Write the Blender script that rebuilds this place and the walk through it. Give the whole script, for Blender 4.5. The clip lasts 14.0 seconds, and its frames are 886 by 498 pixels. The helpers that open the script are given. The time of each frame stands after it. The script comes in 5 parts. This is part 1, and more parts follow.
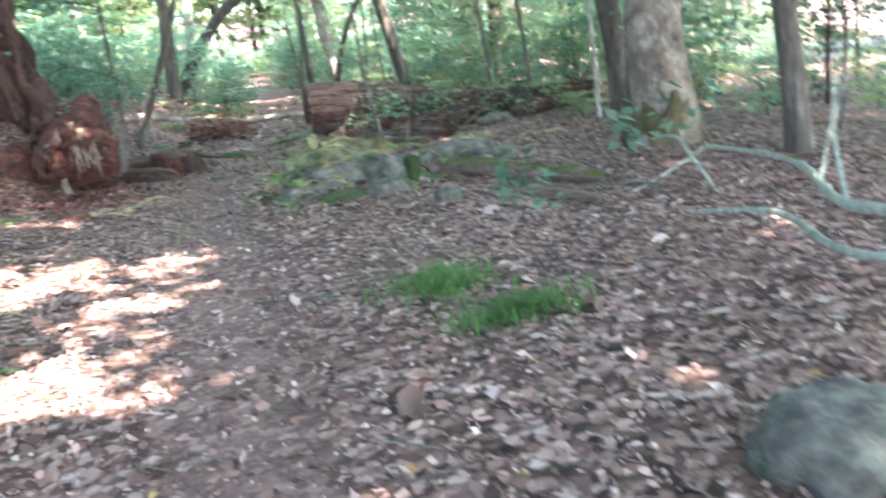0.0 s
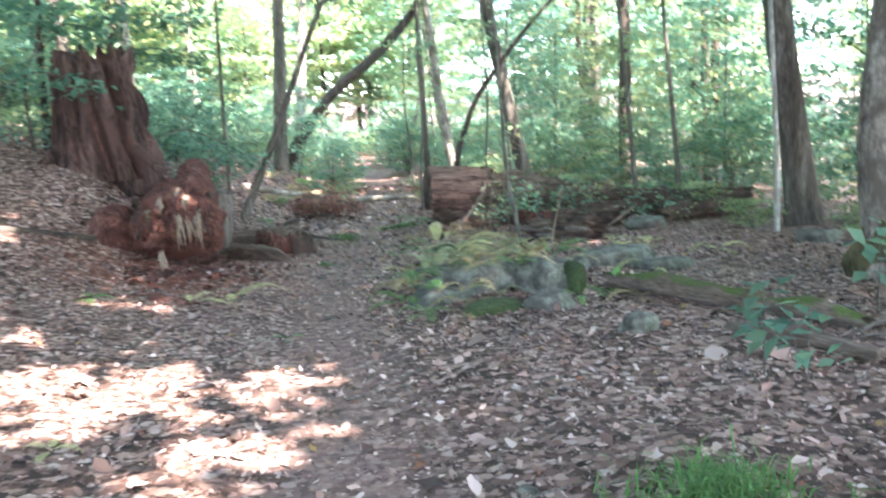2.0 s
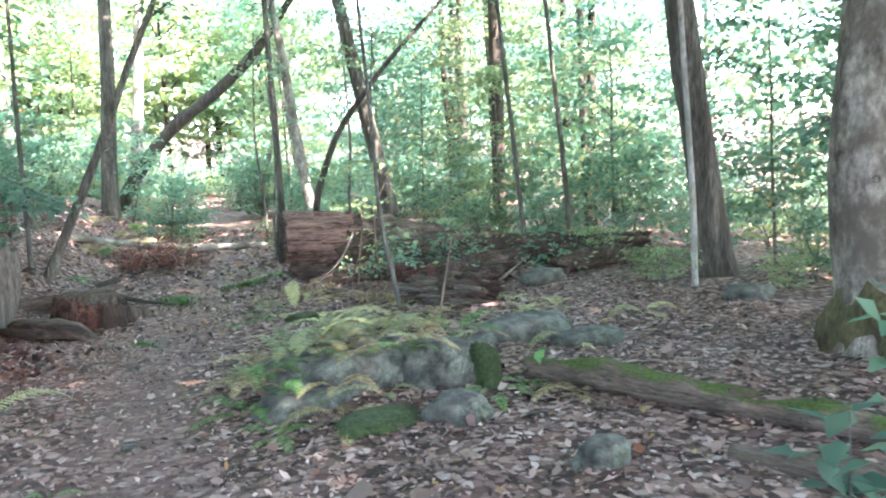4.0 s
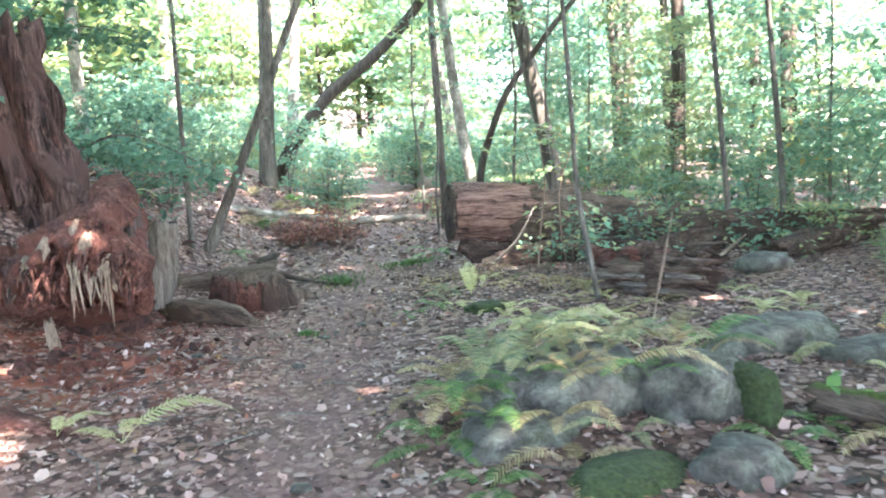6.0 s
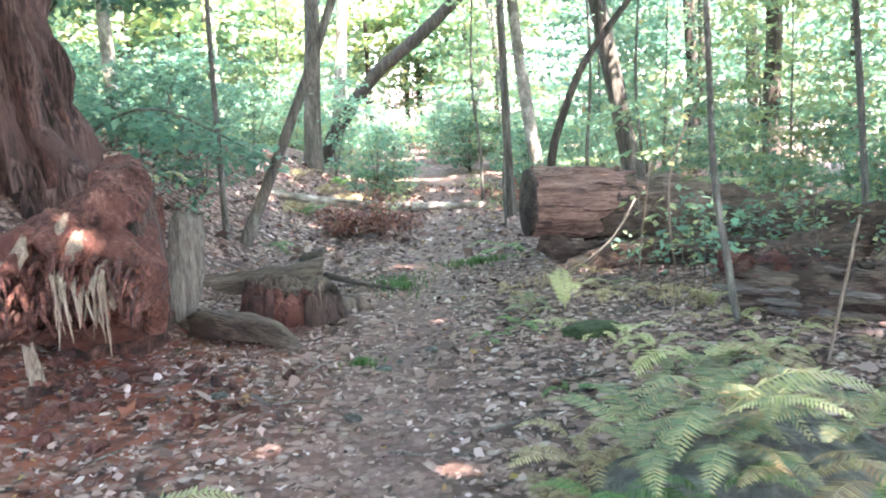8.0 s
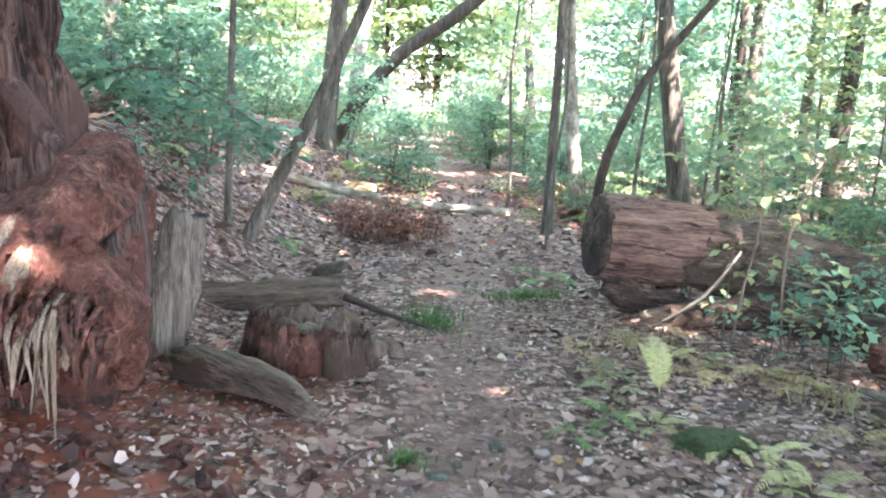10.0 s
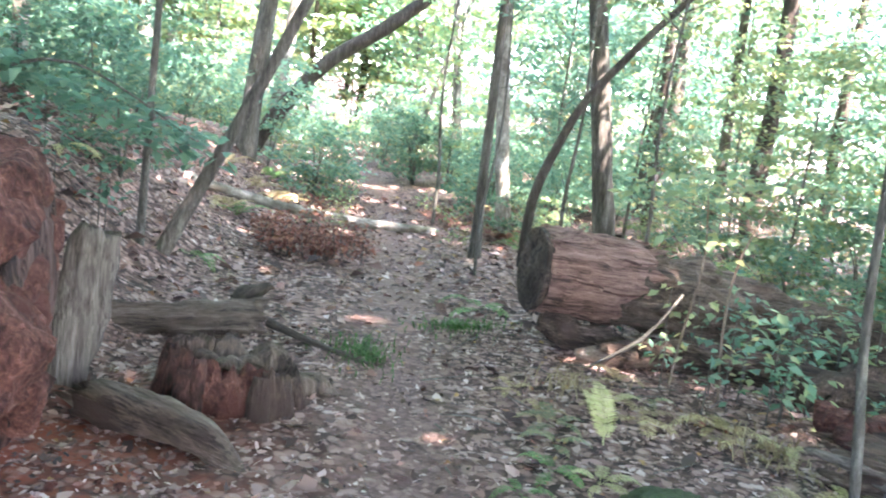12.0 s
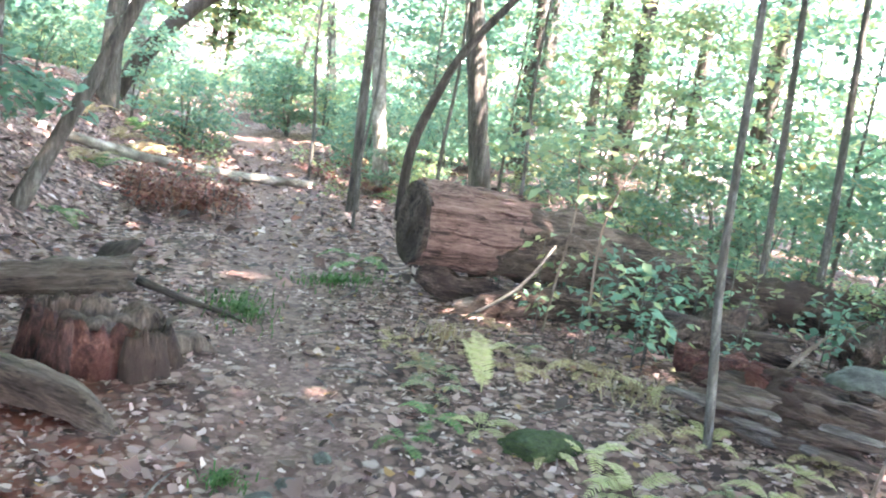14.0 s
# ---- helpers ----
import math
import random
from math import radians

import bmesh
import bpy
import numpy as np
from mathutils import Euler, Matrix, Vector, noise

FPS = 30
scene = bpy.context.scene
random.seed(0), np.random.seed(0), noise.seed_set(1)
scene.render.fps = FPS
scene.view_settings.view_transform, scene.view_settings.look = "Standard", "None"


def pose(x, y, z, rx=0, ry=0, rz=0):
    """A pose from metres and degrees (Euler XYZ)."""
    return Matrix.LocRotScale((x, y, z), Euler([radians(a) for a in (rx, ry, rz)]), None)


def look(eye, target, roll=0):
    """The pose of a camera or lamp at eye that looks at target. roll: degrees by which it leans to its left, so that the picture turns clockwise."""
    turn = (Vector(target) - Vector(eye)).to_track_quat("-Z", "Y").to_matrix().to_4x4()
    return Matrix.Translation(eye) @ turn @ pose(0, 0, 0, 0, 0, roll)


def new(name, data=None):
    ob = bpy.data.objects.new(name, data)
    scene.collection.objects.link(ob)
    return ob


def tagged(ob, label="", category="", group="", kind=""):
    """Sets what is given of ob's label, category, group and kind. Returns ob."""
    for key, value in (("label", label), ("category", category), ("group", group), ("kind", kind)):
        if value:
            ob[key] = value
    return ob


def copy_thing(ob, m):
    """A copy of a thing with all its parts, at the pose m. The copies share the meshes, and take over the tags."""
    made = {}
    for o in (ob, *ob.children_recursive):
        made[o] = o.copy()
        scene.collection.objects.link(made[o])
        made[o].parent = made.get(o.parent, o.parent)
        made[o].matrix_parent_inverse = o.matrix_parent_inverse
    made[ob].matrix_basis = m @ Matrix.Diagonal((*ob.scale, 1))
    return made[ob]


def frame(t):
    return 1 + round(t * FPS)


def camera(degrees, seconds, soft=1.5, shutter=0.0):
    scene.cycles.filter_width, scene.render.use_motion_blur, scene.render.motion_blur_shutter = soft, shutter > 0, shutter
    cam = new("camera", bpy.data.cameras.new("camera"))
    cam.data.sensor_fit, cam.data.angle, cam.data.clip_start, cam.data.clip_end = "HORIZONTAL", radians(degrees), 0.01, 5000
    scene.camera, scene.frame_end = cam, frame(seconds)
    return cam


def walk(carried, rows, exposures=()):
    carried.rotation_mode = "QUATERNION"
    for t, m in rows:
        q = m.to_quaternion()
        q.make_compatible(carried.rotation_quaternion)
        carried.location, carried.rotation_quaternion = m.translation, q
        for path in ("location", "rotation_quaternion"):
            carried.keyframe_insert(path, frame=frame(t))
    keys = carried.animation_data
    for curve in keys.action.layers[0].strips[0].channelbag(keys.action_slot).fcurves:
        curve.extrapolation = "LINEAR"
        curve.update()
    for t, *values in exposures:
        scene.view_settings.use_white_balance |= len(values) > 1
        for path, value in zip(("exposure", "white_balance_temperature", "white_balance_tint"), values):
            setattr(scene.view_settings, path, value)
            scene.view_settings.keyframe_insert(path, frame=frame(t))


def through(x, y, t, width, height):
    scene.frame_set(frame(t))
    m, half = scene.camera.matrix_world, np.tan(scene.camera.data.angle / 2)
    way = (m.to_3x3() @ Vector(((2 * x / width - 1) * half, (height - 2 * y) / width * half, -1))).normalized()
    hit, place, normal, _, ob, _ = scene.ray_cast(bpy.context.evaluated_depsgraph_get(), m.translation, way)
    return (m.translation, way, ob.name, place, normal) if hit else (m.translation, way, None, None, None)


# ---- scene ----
cam = camera(58, 14.0, 2.0, 0.4)
PATH = [
    (0, look((0.296, -1.513, 1.483), (1.108, 1.272, 0.717), -7.83)),
    (0.5, look((0.131, -1.051, 1.537), (0.661, 1.863, 1.059), -2.62)),
    (1, look((0.178, -0.538, 1.493), (0.490, 2.445, 1.418), -2.46)),
    (1.5, look((0.097, -0.144, 1.450), (0.383, 2.838, 1.286), -1.66)),
    (2, look((0.035, 0.290, 1.450), (0.618, 3.203, 1.032), -3.46)),
    (2.5, look((0.084, 0.694, 1.505), (0.812, 3.557, 0.980), -3.84)),
    (3, look((0.173, 1.171, 1.472), (1.160, 3.981, 1.107), -0.84)),
    (3.2, look((0.243, 1.452, 1.471), (1.399, 4.206, 1.193), -2.02)),
    (5.3, look((0.515, 2.989, 1.386), (1.425, 5.823, 1.010), -6.88)),
    (5.5, look((0.471, 3.140, 1.391), (1.251, 6.016, 1.043), -5.05)),
    (6, look((0.367, 3.554, 1.415), (0.954, 6.472, 1.036), -3.63)),
    (6.5, look((0.355, 3.938, 1.394), (0.958, 6.860, 1.082), -4.38)),
    (7, look((0.385, 4.357, 1.408), (0.740, 7.324, 1.144), -2.79)),
    (7.5, look((0.357, 4.752, 1.418), (0.770, 7.695, 1.009), -1.90)),
    (8, look((0.349, 5.075, 1.389), (0.772, 8.013, 0.954), -3.41)),
    (8.2, look((0.371, 5.229, 1.391), (0.792, 8.166, 0.944), -1.63)),
    (10.3, look((0.013, 6.674, 1.581), (0.546, 9.587, 1.098), 4.72)),
    (10.5, look((-0.023, 6.743, 1.603), (0.612, 9.638, 1.143), 5.29)),
    (11, look((-0.071, 6.855, 1.600), (0.677, 9.740, 1.259), 6.59)),
    (11.5, look((-0.067, 6.897, 1.601), (0.661, 9.780, 1.203), 7.10)),
    (12, look((-0.034, 6.893, 1.603), (0.747, 9.758, 1.180), 7.15)),
    (12.5, look((-0.022, 6.827, 1.606), (1.070, 9.582, 1.138), 6.67)),
    (13, look((-0.035, 6.863, 1.619), (1.306, 9.505, 1.149), 7.99)),
    (13.5, look((-0.033, 6.871, 1.614), (1.272, 9.528, 1.125), 7.61)),
    (14, look((-0.055, 6.888, 1.604), (1.171, 9.573, 1.070), 8.10)),
]
walk(cam, PATH, [(0.0, 4.55, 6700, 15), (1.2, 4.22, 6650, 14), (2.0, 4.5, 6650, 15), (3.0, 4.5, 6650, 15), (6.0, 4.9, 6750, 19), (7.0, 4.7, 6750, 20), (7.6, 4.88, 6800, 20), (8.3, 4.95, 6800, 20), (10.5, 4.88, 6800, 22), (11.0, 4.72, 6800, 22), (12.5, 5.0, 6750, 22), (14.0, 5.12, 6750, 22)])

# ---- light ----
world = bpy.data.worlds.new("sky")
scene.world = world
world.use_nodes = True
_nt = world.node_tree
_sky = _nt.nodes.new("ShaderNodeTexSky")
_sky.sky_type, _sky.sun_disc = "NISHITA", False
SUN_DIR = Vector((0.42, -0.62, 1.05)).normalized()          # towards the sun
_sky.sun_elevation = math.asin(SUN_DIR.z)
_sky.sun_rotation = math.atan2(SUN_DIR.x, SUN_DIR.y)
_nt.links.new(_sky.outputs[0], _nt.nodes["Background"].inputs[0])
_nt.nodes["Background"].inputs[1].default_value = 0.15
sun = new("sun", bpy.data.lights.new("sun", "SUN"))
sun.data.energy, sun.data.angle, sun.data.color = 3.1, radians(0.6), (1.0, 0.92, 0.85)
sun.matrix_world = look(SUN_DIR * 40, (0, 0, 0))


# ---- materials ----
def material(name):
    m = bpy.data.materials.new(name)
    m.use_nodes = True
    nt = m.node_tree
    b = nt.nodes["Principled BSDF"]
    return m, nt, b


def node(nt, kind, **inputs):
    n = nt.nodes.new(kind)
    for key, value in inputs.items():
        n.inputs[key.replace("_", " ")].default_value = value
    return n


def ramp(nt, fac, stops):
    r = nt.nodes.new("ShaderNodeValToRGB")
    while len(r.color_ramp.elements) < len(stops):
        r.color_ramp.elements.new(0.5)
    for e, (p, c) in zip(r.color_ramp.elements, stops):
        e.position, e.color = p, (*c, 1)
    nt.links.new(fac, r.inputs[0])
    return r.outputs[0]


def mixc(nt, fac, a, b):
    n = nt.nodes.new("ShaderNodeMix")
    n.data_type = "RGBA"
    nt.links.new(fac, n.inputs[0])
    nt.links.new(a, n.inputs[6])
    if isinstance(b, tuple):
        n.inputs[7].default_value = (*b, 1)
    else:
        nt.links.new(b, n.inputs[7])
    return n.outputs[2]


def coords(nt, scale):
    tc = nt.nodes.new("ShaderNodeTexCoord")
    mp = nt.nodes.new("ShaderNodeMapping")
    mp.inputs["Scale"].default_value = scale
    nt.links.new(tc.outputs["Object"], mp.inputs[0])
    return mp.outputs[0]


def noise_tex(nt, vec, scale, detail=6.0, rough=0.6):
    n = node(nt, "ShaderNodeTexNoise", Scale=scale, Detail=detail, Roughness=rough)
    if vec is not None:
        nt.links.new(vec, n.inputs["Vector"])
    return n.outputs[0]


def bump(nt, b, height, strength, distance):
    n = node(nt, "ShaderNodeBump", Strength=strength, Distance=distance)
    nt.links.new(height, n.inputs["Height"])
    nt.links.new(n.outputs[0], b.inputs["Normal"])


def wood(name, stops, stretch=(14, 14, 1.6), moss=0.0, rough=0.9, relief=0.03, patch=None):
    """Bark or weathered wood whose grain runs along the local z axis; moss grows on faces that look up."""
    m, nt, b = material(name)
    v = coords(nt, stretch)
    grain = noise_tex(nt, v, 1.0, 8, 0.68)
    big = noise_tex(nt, coords(nt, (1, 1, 1)), 2.2, 5, 0.6)
    fine = noise_tex(nt, coords(nt, tuple(4.5 * k for k in stretch)), 1.0, 4, 0.7)
    both = nt.nodes.new("ShaderNodeMath")
    both.operation = "MULTIPLY_ADD"
    nt.links.new(fine, both.inputs[0])
    both.inputs[1].default_value = 0.75
    sub = nt.nodes.new("ShaderNodeMath")
    sub.operation = "SUBTRACT"
    nt.links.new(grain, sub.inputs[0])
    sub.inputs[1].default_value = 0.375
    nt.links.new(sub.outputs[0], both.inputs[2])
    grain = both.outputs[0]
    col = ramp(nt, grain, stops)
    if patch:
        f = ramp(nt, big, [(0.48, (0, 0, 0)), (0.62, (1, 1, 1))])
        col = mixc(nt, f, col, patch)
    if moss > 0:
        geo = nt.nodes.new("ShaderNodeNewGeometry")
        sep = nt.nodes.new("ShaderNodeSeparateXYZ")
        nt.links.new(geo.outputs["Normal"], sep.inputs[0])
        add = nt.nodes.new("ShaderNodeMath")
        add.operation = "MULTIPLY_ADD"
        nt.links.new(sep.outputs[2], add.inputs[0])
        add.inputs[1].default_value = 0.35
        nt.links.new(big, add.inputs[2])
        f = ramp(nt, add.outputs[0], [(0.95 - 0.4 * moss, (0, 0, 0)), (1.05 - 0.4 * moss, (1, 1, 1))])
        mc = ramp(nt, noise_tex(nt, coords(nt, (1, 1, 1)), 60, 3), [(0.3, (0.03, 0.052, 0.012)), (0.7, (0.085, 0.115, 0.028))])
        col = mixc(nt, f, col, mc)
    nt.links.new(col, b.inputs["Base Color"])
    b.inputs["Roughness"].default_value = rough
    b.inputs["Specular IOR Level"].default_value = 0.25
    bump(nt, b, grain, 1.0, relief)
    return m


def leafy(name, stops, through=0.45, rough=0.55, pass_on=1.0):
    m, nt, b = material(name)
    geo = nt.nodes.new("ShaderNodeNewGeometry")
    col = ramp(nt, geo.outputs["Random Per Island"], stops)
    info = nt.nodes.new("ShaderNodeObjectInfo")
    hsv = nt.nodes.new("ShaderNodeHueSaturation")
    mr = node(nt, "ShaderNodeMapRange", To_Min=0.7, To_Max=1.3)
    nt.links.new(info.outputs["Random"], mr.inputs["Value"])
    nt.links.new(mr.outputs[0], hsv.inputs["Value"])
    nt.links.new(col, hsv.inputs["Color"])
    nt.links.new(hsv.outputs[0], b.inputs["Base Color"])
    b.inputs["Roughness"].default_value = rough
    b.inputs["Specular IOR Level"].default_value = 0.3
    tr = nt.nodes.new("ShaderNodeBsdfTranslucent")
    gain = nt.nodes.new("ShaderNodeHueSaturation")
    gain.inputs["Value"].default_value = pass_on
    nt.links.new(hsv.outputs[0], gain.inputs["Color"])
    nt.links.new(gain.outputs[0], tr.inputs[0])
    mx = nt.nodes.new("ShaderNodeMixShader")
    mx.inputs[0].default_value = through
    nt.links.new(b.outputs[0], mx.inputs[1])
    nt.links.new(tr.outputs[0], mx.inputs[2])
    nt.links.new(mx.outputs[0], nt.nodes["Material Output"].inputs[0])
    return m


M_BARK = wood("grey_brown_bark", [(0.3, (0.03, 0.026, 0.022)), (0.55, (0.095, 0.085, 0.072)), (0.75, (0.2, 0.19, 0.165))], (10, 10, 1.4), 0.0)
M_BARK_DARK = wood("dark_bark", [(0.3, (0.022, 0.017, 0.014)), (0.6, (0.075, 0.06, 0.05)), (0.8, (0.14, 0.12, 0.1))], (12, 12, 1.6), 0.0)
M_BARK_PALE = wood("pale_bark", [(0.3, (0.1, 0.09, 0.075)), (0.5, (0.24, 0.22, 0.19)), (0.75, (0.46, 0.43, 0.38))], (6, 6, 2.5), 0.0, patch=(0.11, 0.1, 0.08))
M_BARK_BIG = wood("big_tree_bark", [(0.3, (0.05, 0.042, 0.034)), (0.5, (0.17, 0.145, 0.12)), (0.75, (0.38, 0.34, 0.29))], (5, 5, 2.4), 0.0, patch=(0.1, 0.085, 0.066))
M_MOSS_BASE = wood("mossy_bark", [(0.3, (0.04, 0.035, 0.02)), (0.6, (0.1, 0.09, 0.045)), (0.8, (0.16, 0.14, 0.08))], (9, 9, 3), 0.5)
M_RED = wood("red_rotten_wood", [(0.3, (0.035, 0.012, 0.01)), (0.47, (0.1, 0.04, 0.032)), (0.62, (0.2, 0.085, 0.065)), (0.78, (0.4, 0.235, 0.185))], (9, 9, 6), 0.0, relief=0.1, patch=(0.13, 0.048, 0.037))
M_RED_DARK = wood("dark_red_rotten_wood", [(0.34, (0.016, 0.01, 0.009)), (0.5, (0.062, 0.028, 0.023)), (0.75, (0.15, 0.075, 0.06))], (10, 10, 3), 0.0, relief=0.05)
M_SNAG = wood("red_brown_snag_wood", [(0.38, (0.012, 0.007, 0.006)), (0.47, (0.062, 0.034, 0.029)), (0.6, (0.135, 0.085, 0.073)), (0.76, (0.23, 0.155, 0.135))], (8, 8, 0.6), 0.0, relief=0.09, patch=(0.085, 0.047, 0.04))
M_LOG = wood("tan_log_wood", [(0.32, (0.04, 0.024, 0.02)), (0.46, (0.17, 0.1, 0.08)), (0.62, (0.3, 0.19, 0.155)), (0.8, (0.44, 0.32, 0.27))], (15, 15, 1.2), 0.0, relief=0.06)
M_GREYWOOD = wood("weathered_grey_wood", [(0.3, (0.045, 0.038, 0.033)), (0.5, (0.13, 0.115, 0.1)), (0.75, (0.26, 0.24, 0.215))], (20, 20, 1.2), 0.0)
M_BROWNLOG = wood("brown_log_wood", [(0.3, (0.03, 0.022, 0.018)), (0.55, (0.12, 0.09, 0.07)), (0.8, (0.21, 0.175, 0.145))], (15, 15, 1.5), 0.0)
M_DECAY = wood("decayed_brown_wood", [(0.32, (0.016, 0.011, 0.009)), (0.48, (0.07, 0.048, 0.038)), (0.62, (0.15, 0.105, 0.082)), (0.8, (0.3, 0.24, 0.2))], (14, 14, 1.8), 0.0, relief=0.06, patch=(0.055, 0.034, 0.027))
M_BROWNMOSS = wood("mossy_brown_wood", [(0.32, (0.022, 0.016, 0.013)), (0.5, (0.1, 0.075, 0.058)), (0.75, (0.23, 0.185, 0.145))], (12, 12, 1.6), 0.3, relief=0.05)
M_BIRCH = wood("white_dead_stem", [(0.3, (0.15, 0.145, 0.13)), (0.5, (0.34, 0.33, 0.3)), (0.75, (0.52, 0.5, 0.47))], (9, 9, 3), 0.0, patch=(0.24, 0.23, 0.2))
M_MOSSLOG = wood("mossy_log_wood", [(0.3, (0.03, 0.022, 0.018)), (0.55, (0.12, 0.09, 0.07)), (0.8, (0.2, 0.17, 0.13))], (12, 12, 2), 0.75)
M_ENDGRAIN = wood("grey_end_grain", [(0.36, (0.018, 0.013, 0.011)), (0.5, (0.075, 0.055, 0.044)), (0.75, (0.18, 0.145, 0.12))], (9, 9, 9), 0.0, patch=(0.03, 0.02, 0.016))
M_PALEWOOD = wood("pale_splintered_wood", [(0.3, (0.09, 0.065, 0.05)), (0.55, (0.23, 0.175, 0.135)), (0.8, (0.4, 0.33, 0.265))], (25, 25, 2), 0.0)
M_BRANCH = wood("lichen_grey_branch", [(0.3, (0.13, 0.14, 0.11)), (0.5, (0.32, 0.36, 0.3)), (0.75, (0.5, 0.54, 0.46))], (20, 20, 6), 0.1)
M_STEM = wood("thin_stem_bark", [(0.3, (0.045, 0.042, 0.036)), (0.55, (0.125, 0.12, 0.105)), (0.8, (0.25, 0.245, 0.215))], (14, 14, 4), 0.0, patch=(0.075, 0.07, 0.058))

M_LEAF = leafy("green_leaves", [(0.0, (0.075, 0.16, 0.109)), (0.45, (0.11, 0.215, 0.149)), (0.8, (0.16, 0.26, 0.172)), (0.96, (0.26, 0.29, 0.161)), (1.0, (0.36, 0.26, 0.115))], 0.5, 0.55, 1.7)
M_LEAF_DEEP = leafy("deep_green_leaves", [(0.0, (0.06, 0.135, 0.098)), (0.5, (0.09, 0.18, 0.127)), (1.0, (0.13, 0.22, 0.144))], 0.5, 0.55, 1.7)
M_LEAF_YEL = leafy("yellow_green_leaves", [(0.0, (0.13, 0.21, 0.127)), (0.5, (0.19, 0.27, 0.144)), (1.0, (0.3, 0.3, 0.138))], 0.5, 0.55, 1.7)
M_FERN_PALE = leafy("pale_yellow_fern", [(0.0, (0.36, 0.37, 0.16)), (0.5, (0.43, 0.43, 0.21)), (1.0, (0.46, 0.41, 0.23))], 0.35)
M_FERN_GREEN = leafy("green_fern", [(0.0, (0.06, 0.15, 0.05)), (0.5, (0.095, 0.2, 0.065)), (1.0, (0.18, 0.25, 0.09))], 0.4)
M_FERN_TAN = leafy("withered_tan_fern", [(0.0, (0.2, 0.14, 0.075)), (0.5, (0.31, 0.24, 0.13)), (1.0, (0.36, 0.32, 0.16))], 0.3)
M_FERN_WAN = leafy("fading_fern", [(0.0, (0.12, 0.17, 0.1)), (0.5, (0.2, 0.23, 0.12)), (1.0, (0.28, 0.25, 0.13))], 0.35)
M_FERN_RUST = leafy("rusty_red_fern", [(0.0, (0.12, 0.045, 0.035)), (0.5, (0.19, 0.075, 0.055)), (1.0, (0.26, 0.13, 0.09))], 0.3)
M_DRY = leafy("dry_tan_grass", [(0.0, (0.15, 0.11, 0.065)), (0.5, (0.24, 0.185, 0.11)), (1.0, (0.3, 0.25, 0.15))], 0.3)
M_GRASS = leafy("green_grass", [(0.0, (0.035, 0.1, 0.025)), (0.5, (0.06, 0.155, 0.04)), (1.0, (0.11, 0.21, 0.06))], 0.4)
# dead leaf tones; the darkest also paint shade into the gaps
M_LITTER = leafy("dead_leaves", [(0.0, (0.03, 0.02, 0.018)), (0.3, (0.125, 0.073, 0.06)), (0.6, (0.25, 0.16, 0.135)), (0.85, (0.38, 0.265, 0.23)), (0.95, (0.55, 0.43, 0.39)), (0.98, (0.24, 0.09, 0.06)), (1.0, (0.3, 0.2, 0.07))], 0.12, 0.6)


def ground_material():
    m, nt, b = material("leaf_litter_ground")
    tc = nt.nodes.new("ShaderNodeTexCoord")
    p = tc.outputs["Object"]
    warp = nt.nodes.new("ShaderNodeMix")
    warp.data_type = "VECTOR"
    warp.inputs[0].default_value = 0.06
    nz = node(nt, "ShaderNodeTexNoise", Scale=9.0, Detail=4.0)
    nt.links.new(p, nz.inputs["Vector"])
    nt.links.new(p, warp.inputs[4])
    nt.links.new(nz.outputs[1], warp.inputs[5])
    vor = node(nt, "ShaderNodeTexVoronoi", Scale=19.0)
    nt.links.new(warp.outputs[1], vor.inputs["Vector"])
    sep = nt.nodes.new("ShaderNodeSeparateColor")
    nt.links.new(vor.outputs["Color"], sep.inputs[0])
    # lowest stop and dark cell edges paint in the shade between leaves
    col = ramp(nt, sep.outputs[0], [(0.0, (0.02, 0.014, 0.012)), (0.3, (0.1, 0.058, 0.048)), (0.6, (0.2, 0.125, 0.103)), (0.88, (0.31, 0.21, 0.18)), (1.0, (0.4, 0.32, 0.29))])
    dark = ramp(nt, vor.outputs["Distance"], [(0.5, (0, 0, 0)), (0.85, (1, 1, 1))])
    col = mixc(nt, dark, col, (0.035, 0.023, 0.019))
    soil = ramp(nt, noise_tex(nt, p, 26.0, 8, 0.7), [(0.3, (0.06, 0.037, 0.032)), (0.55, (0.18, 0.115, 0.1)), (0.75, (0.33, 0.23, 0.2))])
    at = nt.nodes.new("ShaderNodeAttribute")
    at.attribute_name = "trail"
    mul = nt.nodes.new("ShaderNodeMath")
    mul.operation = "MULTIPLY"
    nt.links.new(at.outputs["Fac"], mul.inputs[0])
    nt.links.new(ramp(nt, noise_tex(nt, p, 3.5, 5), [(0.3, (0.35, 0.35, 0.35)), (0.6, (1, 1, 1))]), mul.inputs[1])
    col = mixc(nt, mul.outputs[0], col, soil)
    red = nt.nodes.new("ShaderNodeAttribute")
    red.attribute_name = "red_duff"
    rmul = nt.nodes.new("ShaderNodeMath")
    rmul.operation = "MULTIPLY"
    nt.links.new(red.outputs["Fac"], rmul.inputs[0])
    nt.links.new(ramp(nt, noise_tex(nt, p, 7.0, 6), [(0.38, (0, 0, 0)), (0.6, (1, 1, 1))]), rmul.inputs[1])
    col = mixc(nt, rmul.outputs[0], col, (0.2, 0.06, 0.035))
    nt.links.new(col, b.inputs["Base Color"])
    b.inputs["Roughness"].default_value = 0.85
    b.inputs["Specular IOR Level"].default_value = 0.2
    bump(nt, b, sep.outputs[1], 0.8, 0.03)
    return m


